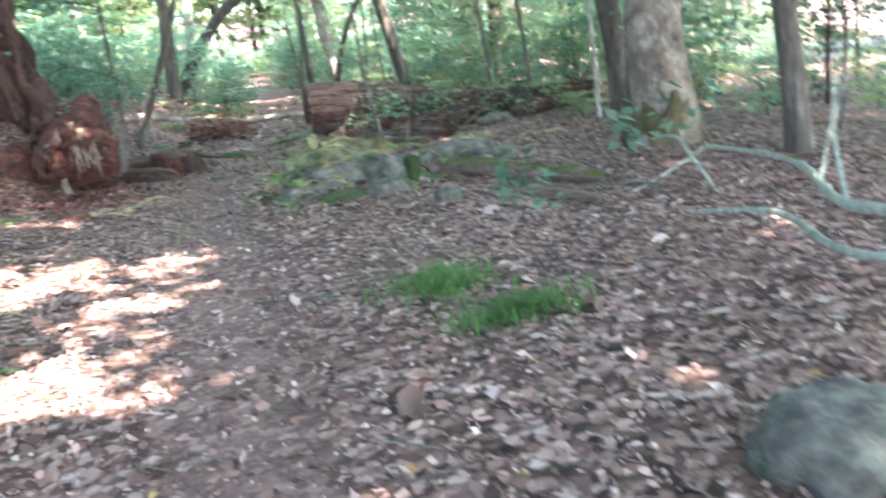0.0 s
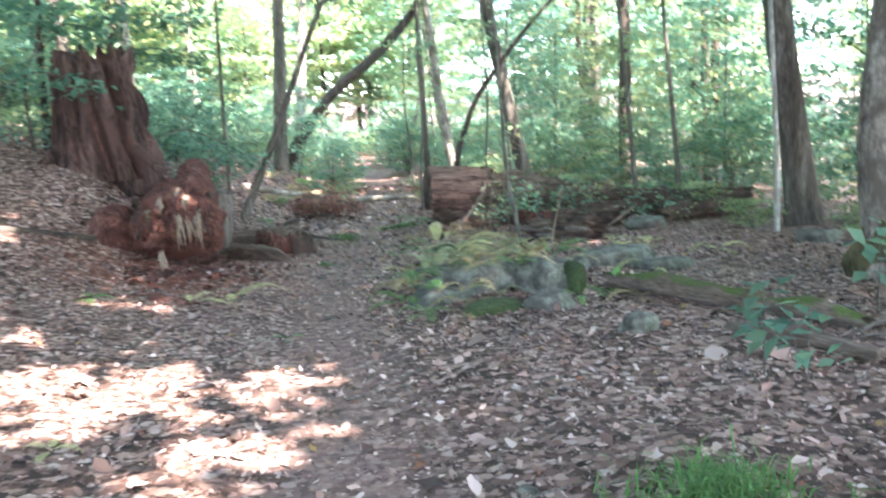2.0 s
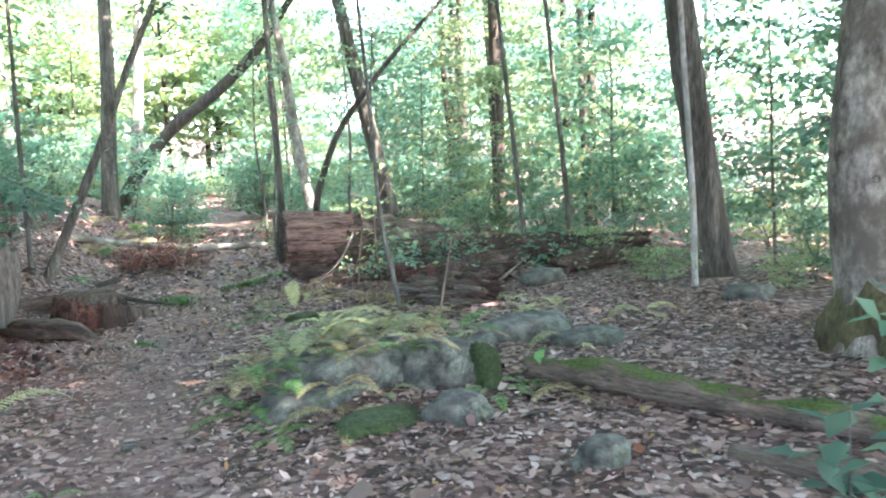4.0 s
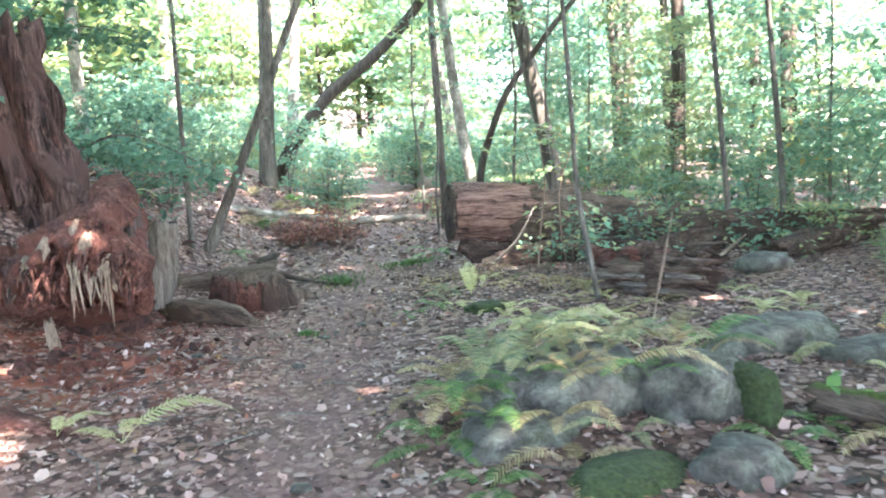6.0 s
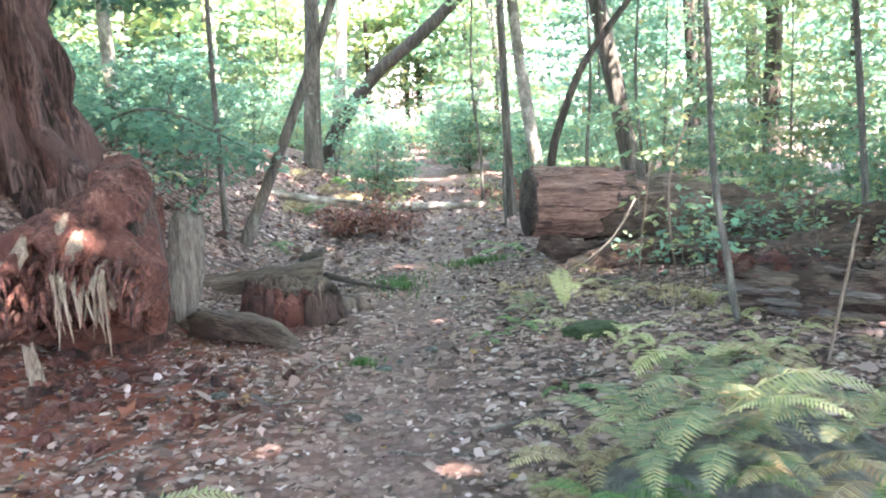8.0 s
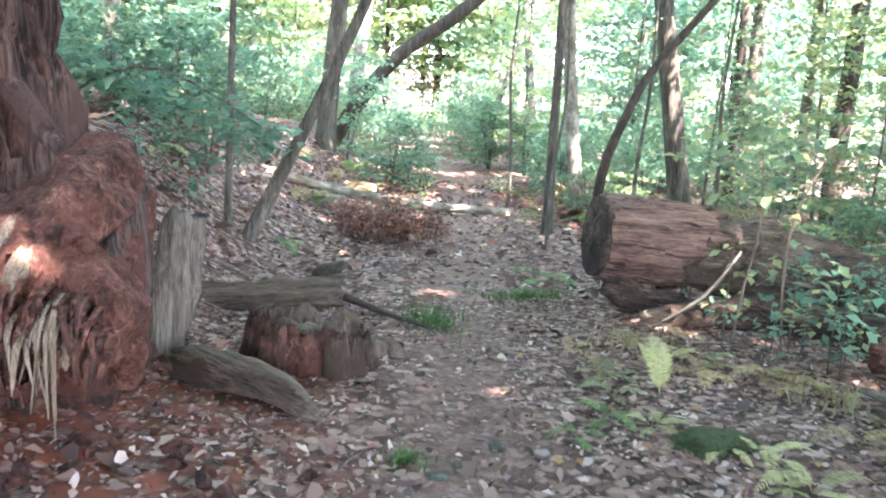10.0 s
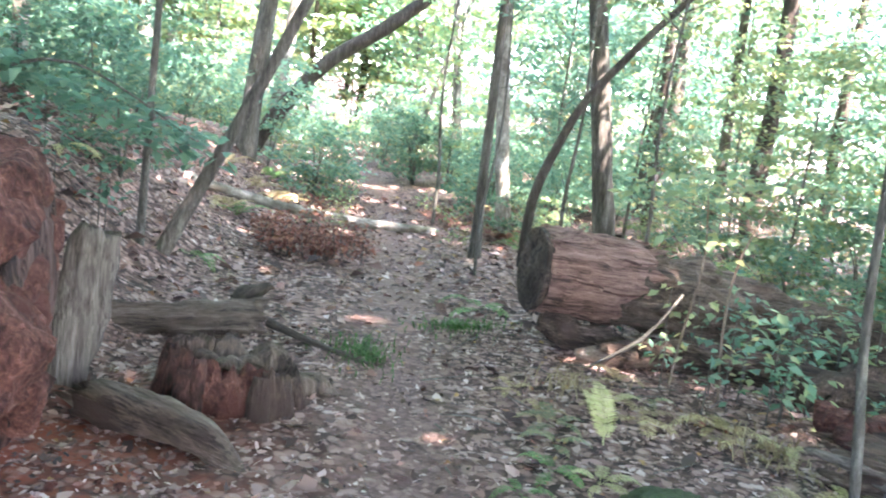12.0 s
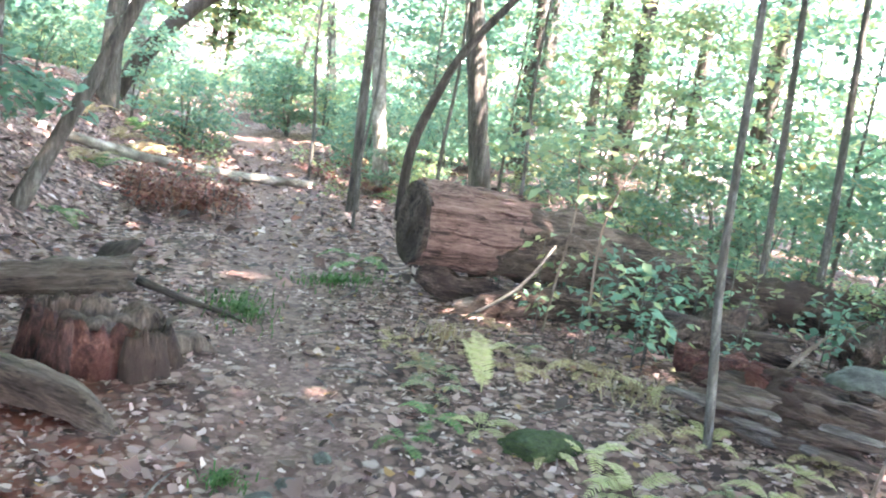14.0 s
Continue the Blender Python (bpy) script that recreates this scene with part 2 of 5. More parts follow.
def stone_material():
    m, nt, b = material("lichen_stone")
    v = coords(nt, (1, 1, 1))
    col = ramp(nt, noise_tex(nt, v, 7, 9, 0.7), [(0.36, (0.03, 0.03, 0.025)), (0.5, (0.095, 0.095, 0.08)), (0.66, (0.2, 0.2, 0.17))])
    f = ramp(nt, noise_tex(nt, v, 4.5, 8, 0.75), [(0.5, (0, 0, 0)), (0.6, (0.85, 0.85, 0.85))])
    col = mixc(nt, f, col, ramp(nt, noise_tex(nt, v, 45, 5, 0.75), [(0.35, (0.1, 0.112, 0.09)), (0.65, (0.28, 0.3, 0.25))]))
    g = ramp(nt, noise_tex(nt, v, 3.1, 7, 0.7), [(0.55, (0, 0, 0)), (0.66, (1, 1, 1))])
    col = mixc(nt, g, col, (0.045, 0.06, 0.026))
    nt.links.new(col, b.inputs["Base Color"])
    b.inputs["Roughness"].default_value = 0.9
    bump(nt, b, noise_tex(nt, v, 14, 9, 0.75), 1.0, 0.07)
    return m


def moss_material():
    m, nt, b = material("moss")
    v = coords(nt, (1, 1, 1))
    col = ramp(nt, noise_tex(nt, v, 40, 6, 0.7), [(0.32, (0.012, 0.022, 0.008)), (0.5, (0.032, 0.056, 0.015)), (0.7, (0.07, 0.105, 0.03))])
    nt.links.new(col, b.inputs["Base Color"])
    b.inputs["Roughness"].default_value = 1.0
    bump(nt, b, noise_tex(nt, v, 90, 4, 0.7), 1.0, 0.03)
    return m


M_GROUND, M_STONE, M_MOSS = ground_material(), stone_material(), moss_material()

# ---- the lie of the land ----
TRAIL = [(-30, 0.0), (-3, 0.15), (0, 0.25), (4, 0.3), (7, 0.4), (9, 0.6), (11, 0.95), (13.4, 1.42), (16, 1.85), (18, 2.2), (21, 2.75), (26, 3.1), (34, 2.6), (60, 2.0)]


def trail_x(y):
    return float(np.interp(y, [p[0] for p in TRAIL], [p[1] for p in TRAIL]))


def ease(v):
    v = min(1.0, max(0.0, v))
    return v * v * (3 - 2 * v)


def base_height(x, y):
    l = max(0.0, -0.7 - x)
    z = 0.03 + 0.22 * l * l / (l + 0.8)
    f = max(0.0, y - 20)
    z += 0.06 * f * f / (f + 4)
    z -= 0.03 * min(max(0.0, x - 5), 12)
    z += 1.05 * ease((trail_x(y) - 1.6 - x) / 2.2) * ease((y - 8.5) / 4) * (1 - ease((y - 24) / 14))
    return z


def height(x, y):
    n = noise.noise(Vector((x * 0.9, y * 0.9, 3.1))) * 0.05 + noise.noise(Vector((x * 2.7, y * 2.7, 9.4))) * 0.022
    t = abs(x - trail_x(y))
    k = min(1.0, 0.25 + t * 0.6)
    return base_height(x, y) + n * k - 0.035 * math.exp(-(t / 0.5) ** 2)


def spread(lo, hi, step, far, grow=1.35):
    v = list(np.arange(lo, hi + 1e-6, step))
    s, a = step, hi
    while a < far:
        s *= grow
        a += s
        v.append(a)
    s, a = step, lo
    while a > -far:
        s *= grow
        a -= s
        v.insert(0, a)
    return np.array(v)


def build_ground():
    xs, ys = spread(-6, 8, 0.11, 500), spread(-3, 24, 0.11, 500)
    nx, ny = len(xs), len(ys)
    verts = [(x, y, height(x, y)) for y in ys for x in xs]
    faces = [(j * nx + i, j * nx + i + 1, (j + 1) * nx + i + 1, (j + 1) * nx + i) for j in range(ny - 1) for i in range(nx - 1)]
    me = bpy.data.meshes.new("ground")
    me.from_pydata(verts, [], faces)
    me.materials.append(M_GROUND)
    a = me.attributes.new("trail", "FLOAT", "POINT")
    b = me.attributes.new("red_duff", "FLOAT", "POINT")
    tr = [math.exp(-((x - trail_x(y)) / 0.42) ** 2) * 0.9 for x, y, _ in verts]
    rd = [min(1.0, 1.2 * math.exp(-((x + 1.0) / 1.1) ** 2 - ((y - 9.3) / 1.3) ** 2) + 0.7 * math.exp(-((x + 0.7) / 0.8) ** 2 - ((y - 10.8) / 0.9) ** 2)) for x, y, _ in verts]
    a.data.foreach_set("value", tr)
    b.data.foreach_set("value", rd)
    for p in me.polygons:
        p.use_smooth = True
    return tagged(new("ground", me), "forest floor of brown leaf litter with a worn earth trail", "ground", kind="structure")


# ---- makers ----
rng = np.random.default_rng(7)


def empty(name, m, label, category, group="", kind=""):
    ob = new(name)
    ob.empty_display_size = 0.1
    ob.matrix_basis = m
    return tagged(ob, label, category, group, kind)


def part(name, me, mat, parent, label="", kind=""):
    if not me.materials:
        me.materials.append(mat)
    ob = new(name, me)
    ob.parent = parent
    return tagged(ob, label, kind=kind)


def lay_along(e, axis):
    """Turns a finished thing's own z axis along its wood, so that the grain runs lengthwise."""
    turn = Vector(axis).normalized().to_track_quat("Z", "Y").to_matrix().to_4x4()
    for c in e.children:
        c.data.transform(turn.inverted())
    e.matrix_basis = e.matrix_basis @ turn
    return e


def mesh_of(name, verts, faces, smooth=True):
    me = bpy.data.meshes.new(name)
    me.from_pydata([tuple(v) for v in verts], [], faces)
    if smooth:
        me.polygons.foreach_set("use_smooth", [True] * len(me.polygons))
    return me


def tube(name, pts, radii, segs=10, rough=0.0, ridge=0.0, freq=4.0, jag_end=0.0, jag_start=0.0, hollow=0.0, step=0.12, seed=0.0, flat=1.0, crag=0.0):
    """A limb, log or trunk along points, with uneven skin, and, where asked, broken or hollow ends."""
    P, Rr = [Vector(p) for p in pts], list(radii)
    path, rad = [], []
    for i in range(len(P) - 1):
        n = max(1, int((P[i + 1] - P[i]).length / step))
        p0, p3 = P[max(i - 1, 0)], P[min(i + 2, len(P) - 1)]
        for k in range(n):
            t = k / n
            a, b = P[i], P[i + 1]
            path.append(0.5 * ((2 * a) + (b - p0) * t + (2 * p0 - 5 * a + 4 * b - p3) * t * t + (3 * a - p0 - 3 * b + p3) * t ** 3))
            rad.append(Rr[i] * (1 - t) + Rr[i + 1] * t)
    path.append(P[-1])
    rad.append(Rr[-1])
    verts, faces = [], []
    side = Vector((1, 0, 0)) if abs((path[1] - path[0]).normalized().x) < 0.8 else Vector((0, 1, 0))
    n = len(path)
    for i, (c, r) in enumerate(zip(path, rad)):
        d = (path[min(i + 1, n - 1)] - path[max(i - 1, 0)]).normalized()
        side = (side - d * side.dot(d)).normalized()
        up = d.cross(side)
        for s in range(segs):
            a = 2 * math.pi * s / segs
            o = side * math.cos(a) + up * math.sin(a) * flat
            k = 1 + rough * noise.noise(c * freq + o * r * freq + Vector((seed, 0, 0)))
            k += rough * 0.4 * noise.noise(c * freq * 3.3 + o * r * freq * 3.3 + Vector((0, seed, 0)))
            if crag:
                k += crag * (0.9 - noise.turbulence(c * 3.2 + o * r * 3.2 + Vector((seed, seed, 0)), 4, True))
            if ridge:
                k += ridge * (abs(noise.noise(Vector((math.cos(a) * 3.4 + seed, math.sin(a) * 3.4, i * 0.07)))) * 2 - 0.4)
            v = c + o * r * k
            if jag_end and i >= n - 2:
                v += d * jag_end * (noise.noise(Vector((math.cos(a) * 4 + seed, math.sin(a) * 4, 7.7))) + 0.2 * noise.noise(Vector((a * 9, seed, 1)))) * (1.0 if i == n - 1 else 0.5)
            if jag_start and i <= 1:
                v += d * jag_start * (noise.noise(Vector((math.cos(a) * 4 + seed, math.sin(a) * 4, 2.7))) + 0.2 * noise.noise(Vector((a * 9, seed, 5)))) * (1.0 if i == 0 else 0.5)
            verts.append(v)
    for i in range(n - 1):
        for s in range(segs):
            faces.append((i * segs + s, i * segs + (s + 1) % segs, (i + 1) * segs + (s + 1) % segs, (i + 1) * segs + s))
    for end, ring in ((0, 0), (1, n - 1)):
        d = (path[1] - path[0]).normalized() if end == 0 else (path[-2] - path[-1]).normalized()
        c = path[0] if end == 0 else path[-1]
        prev = [ring * segs + s for s in range(segs)]
        if hollow:
            for depth, shrink in ((0.02, 0.8), (hollow * 0.5, 0.66), (hollow, 0.45)):
                now = []
                for s in range(segs):
                    v0 = verts[ring * segs + s]
                    k = shrink * (1 + 0.25 * noise.noise(v0 * 6 + d * depth))
                    now.append(len(verts))
                    verts.append(c + (v0 - c) * k + d * depth * (1 + 0.4 * noise.noise(v0 * 9)))
                for s in range(segs):
                    q = (prev[s], prev[(s + 1) % segs], now[(s + 1) % segs], now[s])
                    faces.append(q if end else q[::-1])
                prev = now
        verts.append(c + d * (hollow * 1.05))
        for s in range(segs):
            q = (prev[s], prev[(s + 1) % segs], len(verts) - 1)
            faces.append(q if end else q[::-1])
    return mesh_of(name, verts, faces)


def leaf_mesh(name, pos, size, flat=0.7, slim=0.34, droop=0.25, heading=None):
    """Many small pointed leaves, each folded along its midrib; flat: how level they lie."""
    n = len(pos)
    a = rng.uniform(0, 2 * math.pi, n) if heading is None else heading
    d = np.stack([np.cos(a), np.sin(a), rng.normal(-droop, 0.35, n)], 1)
    d /= np.linalg.norm(d, axis=1)[:, None]
    u = np.stack([rng.normal(0, 1 - flat, n), rng.normal(0, 1 - flat, n), np.ones(n)], 1)
    s = np.cross(d, u)
    s /= np.linalg.norm(s, axis=1)[:, None]
    u = np.cross(s, d)
    L = np.asarray(size)[:, None]
    fold = rng.uniform(-0.02, 0.14, n)[:, None]
    v = np.empty((n, 4, 3))
    v[:, 0] = pos
    v[:, 1] = pos + d * L * 0.45 + s * L * slim + u * L * fold
    v[:, 2] = pos + d * L - u * L * 0.12
    v[:, 3] = pos + d * L * 0.45 - s * L * slim + u * L * fold
    idx = np.arange(n)[:, None] * 4
    f = np.concatenate([idx + [0, 1, 2], idx + [0, 2, 3]], 1).reshape(-1, 3)
    me = bpy.data.meshes.new(name)
    me.vertices.add(n * 4)
    me.vertices.foreach_set("co", v.ravel())
    me.loops.add(len(f) * 3)
    me.loops.foreach_set("vertex_index", f.ravel().astype(np.int32))
    me.polygons.add(len(f))
    me.polygons.foreach_set("loop_start", np.arange(0, len(f) * 3, 3, dtype=np.int32))
    me.update(calc_edges=True)
    return me


def dead_leaf_mesh(name, pos, size):
    """Curled, lobed fallen leaves lying at all angles."""
    n, k = len(pos), 8
    yaw, tip, roll = rng.uniform(0, 6.283, n), rng.normal(0, 0.3, n), rng.normal(0, 0.35, n)
    a = np.linspace(0, 2 * math.pi, k, endpoint=False)[None, :] + rng.uniform(-0.2, 0.2, (n, k))
    rad = rng.uniform(0.55, 1.05, (n, k)) * np.where(np.arange(k) % 2 == 0, 1.0, rng.uniform(0.55, 1.0, (n, 1)))
    x, y = np.cos(a) * rad * 0.62, np.sin(a) * rad * rng.uniform(0.26, 0.46, (n, 1))
    curl = rng.uniform(-0.25, 0.9, (n, 1))
    z = curl * (y * y * 1.6 + x * x * rng.uniform(-0.3, 0.7, (n, 1))) + rng.normal(0, 0.03, (n, k))
    x, y, z = (np.concatenate([v, np.zeros((n, 1))], 1) for v in (x, y, z))
    y, z = y * np.cos(roll)[:, None] - z * np.sin(roll)[:, None], y * np.sin(roll)[:, None] + z * np.cos(roll)[:, None]
    x, z = x * np.cos(tip)[:, None] - z * np.sin(tip)[:, None], x * np.sin(tip)[:, None] + z * np.cos(tip)[:, None]
    x, y = x * np.cos(yaw)[:, None] - y * np.sin(yaw)[:, None], x * np.sin(yaw)[:, None] + y * np.cos(yaw)[:, None]
    z -= z.min(1, keepdims=True) * 0.7
    v = np.stack([x, y, z], 2) * np.asarray(size)[:, None, None] + pos[:, None, :]
    idx = np.arange(n)[:, None, None] * (k + 1)
    ring_i = np.stack([np.arange(k), (np.arange(k) + 1) % k, np.full(k, k)], 1)[None]
    f = (idx + ring_i).reshape(-1, 3)
    me = bpy.data.meshes.new(name)
    me.vertices.add(v.shape[0] * v.shape[1])
    me.vertices.foreach_set("co", v.ravel())
    me.loops.add(len(f) * 3)
    me.loops.foreach_set("vertex_index", f.ravel().astype(np.int32))
    me.polygons.add(len(f))
    me.polygons.foreach_set("loop_start", np.arange(0, len(f) * 3, 3, dtype=np.int32))
    me.update(calc_edges=True)
    return me


def clumps(n, per, centre, radii, spread_r):
    """Leaf places gathered in sprays inside a rounded, uneven volume."""
    c = rng.normal(0, 1, (n, 3))
    c /= np.linalg.norm(c, axis=1)[:, None]
    c *= rng.uniform(0.35, 1.0, n)[:, None] ** 0.6
    c = np.array(centre) + c * np.array(radii)
    p = np.repeat(c, per, 0) + rng.normal(0, 1, (n * per, 3)) * np.array([1, 1, 0.2]) * spread_r
    return p, c


def join_meshes(name, meshes):
    bm = bmesh.new()
    for me in meshes:
        bm.from_mesh(me)
        bpy.data.meshes.remove(me)
    me = bpy.data.meshes.new(name)
    bm.to_mesh(me)
    bm.free()
    me.polygons.foreach_set("use_smooth", [True] * len(me.polygons))
    return me


def tree(x, y, lean, r, top, bark, label, crown=None, segs=10, bend=(), name="tree", category="tree", rough=0.12, sink=0.15, group="forest trees"):
    """A trunk from the ground with its limbs and, above, a crown. lean: metres sideways and ahead for each metre up. bend: (height, sideways) kinks."""
    z = height(x, y)
    t = empty(name, pose(x, y, z), label, category, group)
    hs = [-sink, 0.0, 0.35] + [h for h in np.linspace(1.2, top, 7)]
    bh, bx = [0.0] + [b[0] for b in bend] + [top + 1], [0.0] + [b[1] for b in bend] + [bend[-1][1] if bend else 0.0]
    wob = rng.uniform(-1, 1, (len(hs), 2)) * 0.25 * r
    pts = [(lean[0] * h + float(np.interp(h, bh, bx)) + w[0] * (h > 1), lean[1] * h + w[1] * (h > 1), h) for h, w in zip(hs, wob)]
    rad = [r * 1.45, r * 1.3, r * 1.08] + [r * (1 - 0.62 * (h / top) ** 1.2) for h in hs[3:]]
    part("trunk", tube("trunk", pts, rad, segs, rough, 0.05, 5.0, step=0.35, seed=x), bark, t)
    if crown:
        mat, n, per, rr, size, low = crown
        ex, ey, _ = pts[-1]
        mid = (ex * 0.8, ey * 0.8, (low + top) / 2 + 0.8)
        p, c = clumps(n, per, mid, (rr, rr, (top - low) / 2 + 0.8), rr * 0.16)
        for k in range(min(6, n)):
            h = float(np.clip(c[k][2] - rr * 0.5, low * 0.8, top * 0.95))
            b = (float(np.interp(h, hs, [q[0] for q in pts])), float(np.interp(h, hs, [q[1] for q in pts])), h)
            m = ((b[0] + c[k][0]) / 2, (b[1] + c[k][1]) / 2, (b[2] + c[k][2]) / 2 + 0.15)
            part("limb", tube("limb", [b, m, tuple(c[k])], [r * 0.35, r * 0.22, r * 0.08], 5, 0.1, step=0.5, seed=k), bark, t)
        part("crown", leaf_mesh("crown", p, rng.uniform(0.7, 1.3, len(p)) * size), mat, t, kind="stuff")
    return t


build_ground()

# ---- fallen and broken wood ----
# the great rotten trunk beside the trail, its broken end towards the trail
def rotten_trunk():
    e = empty("fallen_tree", pose(-1.12, 9.7, 0), "huge rotten fallen tree trunk, crumbling brick-red wood, broken end", "fallen tree")
    body = tube("body", [(-0.02, -0.04, 0.57), (-0.04, 0.22, 0.6), (-0.12, 0.8, 0.66), (-0.28, 1.6, 0.7), (-0.5, 2.5, 0.68)],
                [0.34, 0.41, 0.43, 0.43, 0.4], 110, 0.13, 0.12, 5.0, 0.2, 0.4, 0.12, step=0.03, seed=2.2, crag=0.22)
    for v in body.vertices:
        x, y, z = v.co
        if y < 0.9:
            # the broken end overhangs a dark hollow, its lower half rotted away
            floor_z = (0.42 + 0.1 * noise.noise(Vector((x * 5, y * 5, 1.3)))) * (1 - ease(y / 0.9))
            if z < floor_z:
                v.co.z = floor_z + 0.05 * noise.noise(Vector((x * 14, y * 14, z * 14)))
        if z > 0.6:
            v.co.z -= 0.4 * max(0.0, -x - 0.05) * min(1.0, (z - 0.6) * 3)
            v.co.z += 0.13 * ease((x + 0.05) / 0.3) * ease((y - 0.15) / 0.6)
        if v.co.z < -0.03:
            v.co.z = -0.03
    part("body", body, M_RED, e)
    # shaded right flank, its darkness put into the wood colour
    part("side_wall", tube("side_wall", [(0.34, 0.3, 0.6), (0.32, 0.8, 0.7), (0.22, 1.4, 0.8), (0.05, 2.1, 0.82)], [0.045, 0.055, 0.055, 0.045], 48, 0.3, 0.15, 6, 0.25, 0.2, step=0.04, seed=5, flat=6.0, crag=0.25), M_SNAG, e, "trunk flank in dark brown that stands in for its shade")
    part("crest", tube("crest", [(0.16, 0.12, 0.92), (0.2, 0.5, 1.08), (0.15, 0.95, 1.16), (0.0, 1.7, 1.14)], [0.1, 0.15, 0.15, 0.1], 36, 0.35, 0.15, 7, 0.15, 0.1, step=0.04, seed=15, crag=0.4), M_RED, e)
    # core in the darker red wood, set back behind the broken end
    part("hollow_core", tube("hollow_core", [(-0.1, 1.05, 0.0), (-0.08, 0.95, 0.2), (-0.05, 0.8, 0.4)], [0.3, 0.32, 0.3], 40, 0.4, 0.2, 7, step=0.04, seed=19, crag=0.4), M_RED_DARK, e, "dark red rotten core set back in the hollow")
    part("foot_lump", tube("foot_lump", [(0.36, 0.45, 0.3), (0.4, 0.36, 0.42), (0.4, 0.36, 0.54)], [0.05, 0.065, 0.04], 30, 0.45, 0.2, 9, step=0.03, seed=23, crag=0.5), M_RED, e)
    part("root_lump", tube("root_lump", [(-0.85, 0.65, 0.25), (-0.85, 0.8, 0.55), (-0.8, 0.95, 0.78)], [0.2, 0.24, 0.14], 30, 0.4, 0.2, 6, step=0.04, seed=9, crag=0.4), M_RED, e)
    r = random.Random(3)
    for i in range(26):
        a, k = r.uniform(0.0, 3.14), r.uniform(0.08, 0.42)
        p = Vector((math.cos(a) * k, 0.0 + 0.2 * k, 0.6 + math.sin(a) * k * 0.75))
        w = r.uniform(0.05, 0.11)
        part("rot_chunk", tube("rot_chunk", [p + Vector((0, 0.2, 0.02)), p + Vector((0, -0.02, 0)), p + Vector((r.uniform(-0.05, 0.05), -0.1, -r.uniform(0.02, 0.12)))], [w, w * 1.05, w * 0.4], 18, 0.5, 0.2, 9, 0.06, 0, step=0.03, seed=i, crag=0.5), M_RED if i % 4 else M_RED_DARK, e)
    for i in range(150):
        a = r.uniform(0.0, 3.2)
        q = r.uniform(0.1, 1.0) * 0.43
        p = Vector((math.cos(a) * q * 1.1, -0.14 - r.uniform(0, 0.1), 0.56 + math.sin(a) * q * 0.75))
        ln = r.uniform(0.05, 0.17)
        d = Vector((r.uniform(-0.4, 0.4), r.uniform(-0.4, 0.1), -1)).normalized()
        part("splinter", tube("splinter", [p + Vector((0, 0.12, 0.02)), p, p + d * ln], [r.uniform(0.008, 0.02), r.uniform(0.008, 0.018), 0.004], 6, 0.3, 0, 9, step=0.05, seed=i, flat=0.5), M_RED_DARK if i % 3 == 1 else M_RED, e)
    # pale splinters hanging from the broken face, and flakes of pale skin above them
    for i in range(18):
        p = Vector((r.uniform(0.02, 0.34), -0.24 + r.uniform(-0.03, 0.05), 0.76 - r.uniform(0, 0.12)))
        ln = r.uniform(0.12, 0.4)
        part("pale_splinter", tube("pale_splinter", [p + Vector((0, 0.12, 0.06)), p, p + Vector((r.uniform(-0.05, 0.05), -0.02, -ln))], [0.009, r.uniform(0.006, 0.015), 0.003], 7, 0.3, 0.1, 9, step=0.04, seed=i + 60, flat=0.5), M_PALEWOOD, e, "pale hanging splinter")
    for i, (x, y, z, w) in enumerate([(-0.16, -0.14, 0.88, 0.075), (-0.3, -0.12, 0.76, 0.07), (-0.42, 0.0, 0.6, 0.06), (0.12, -0.13, 0.9, 0.06), (0.02, 0.02, 1.0, 0.05), (0.3, -0.16, 0.62, 0.05)]):
        part("bark_flake", tube("bark_flake", [(x + 0.02, y + 0.05, z + w * 1.1), (x, y, z), (x - 0.01, y - 0.04, z - w * 1.2)], [w * 0.4, w * 0.7, w * 0.35], 14, 0.6, 0.2, 12, 0.05, 0.05, step=0.03, seed=i + 80, flat=0.3), M_PALEWOOD, e, "pale flake of dry wood")
    for i in range(110):
        x, y = r.gauss(0.1, 0.5), r.gauss(-0.3, 0.3)
        s = r.uniform(0.015, 0.06)
        z = height(x - 1.12, y + 9.7)
        part("wood_crumb", tube("wood_crumb", [(x, y, z), (x + r.uniform(-1, 1) * s, y + r.uniform(-1, 1) * s, z + s * 0.6), (x + r.uniform(-2, 2) * s, y + s, z + 0.01)], [s * 0.5, s * 0.6, s * 0.2], 6, 0.5, 0, 14, step=0.03, seed=i), M_RED if i % 3 else M_RED_DARK, e)
    return e


rotten_trunk()


def chip(x, y, h, lean, w, mat, name, label, category, turn=0):
    z = height(x, y)
    e = empty(name, pose(x, y, z - 0.03, 0, 0, turn), label, category)
    part("blade", tube("blade", [(0, 0, 0), (lean[0] * 0.5, lean[1] * 0.5, h * 0.5), (lean[0], lean[1], h)], [w * 0.8, w, w * 0.75], 16, 0.25, 0.1, 7, 0.07, 0, step=0.06, flat=0.28, seed=x), mat, e)
    return e


chip(-1.27, 9.6, 0.27, (-0.05, 0.03), 0.045, M_PALEWOOD, "wood_splinter", "pale split wood chip standing in red crumbs", "wood chip")
chip(-0.84, 11.3, 0.84, (0.16, 0.06), 0.165, M_GREYWOOD, "bark_slab", "weathered grey slab leaning on the rotten trunk", "wood slab", 0)


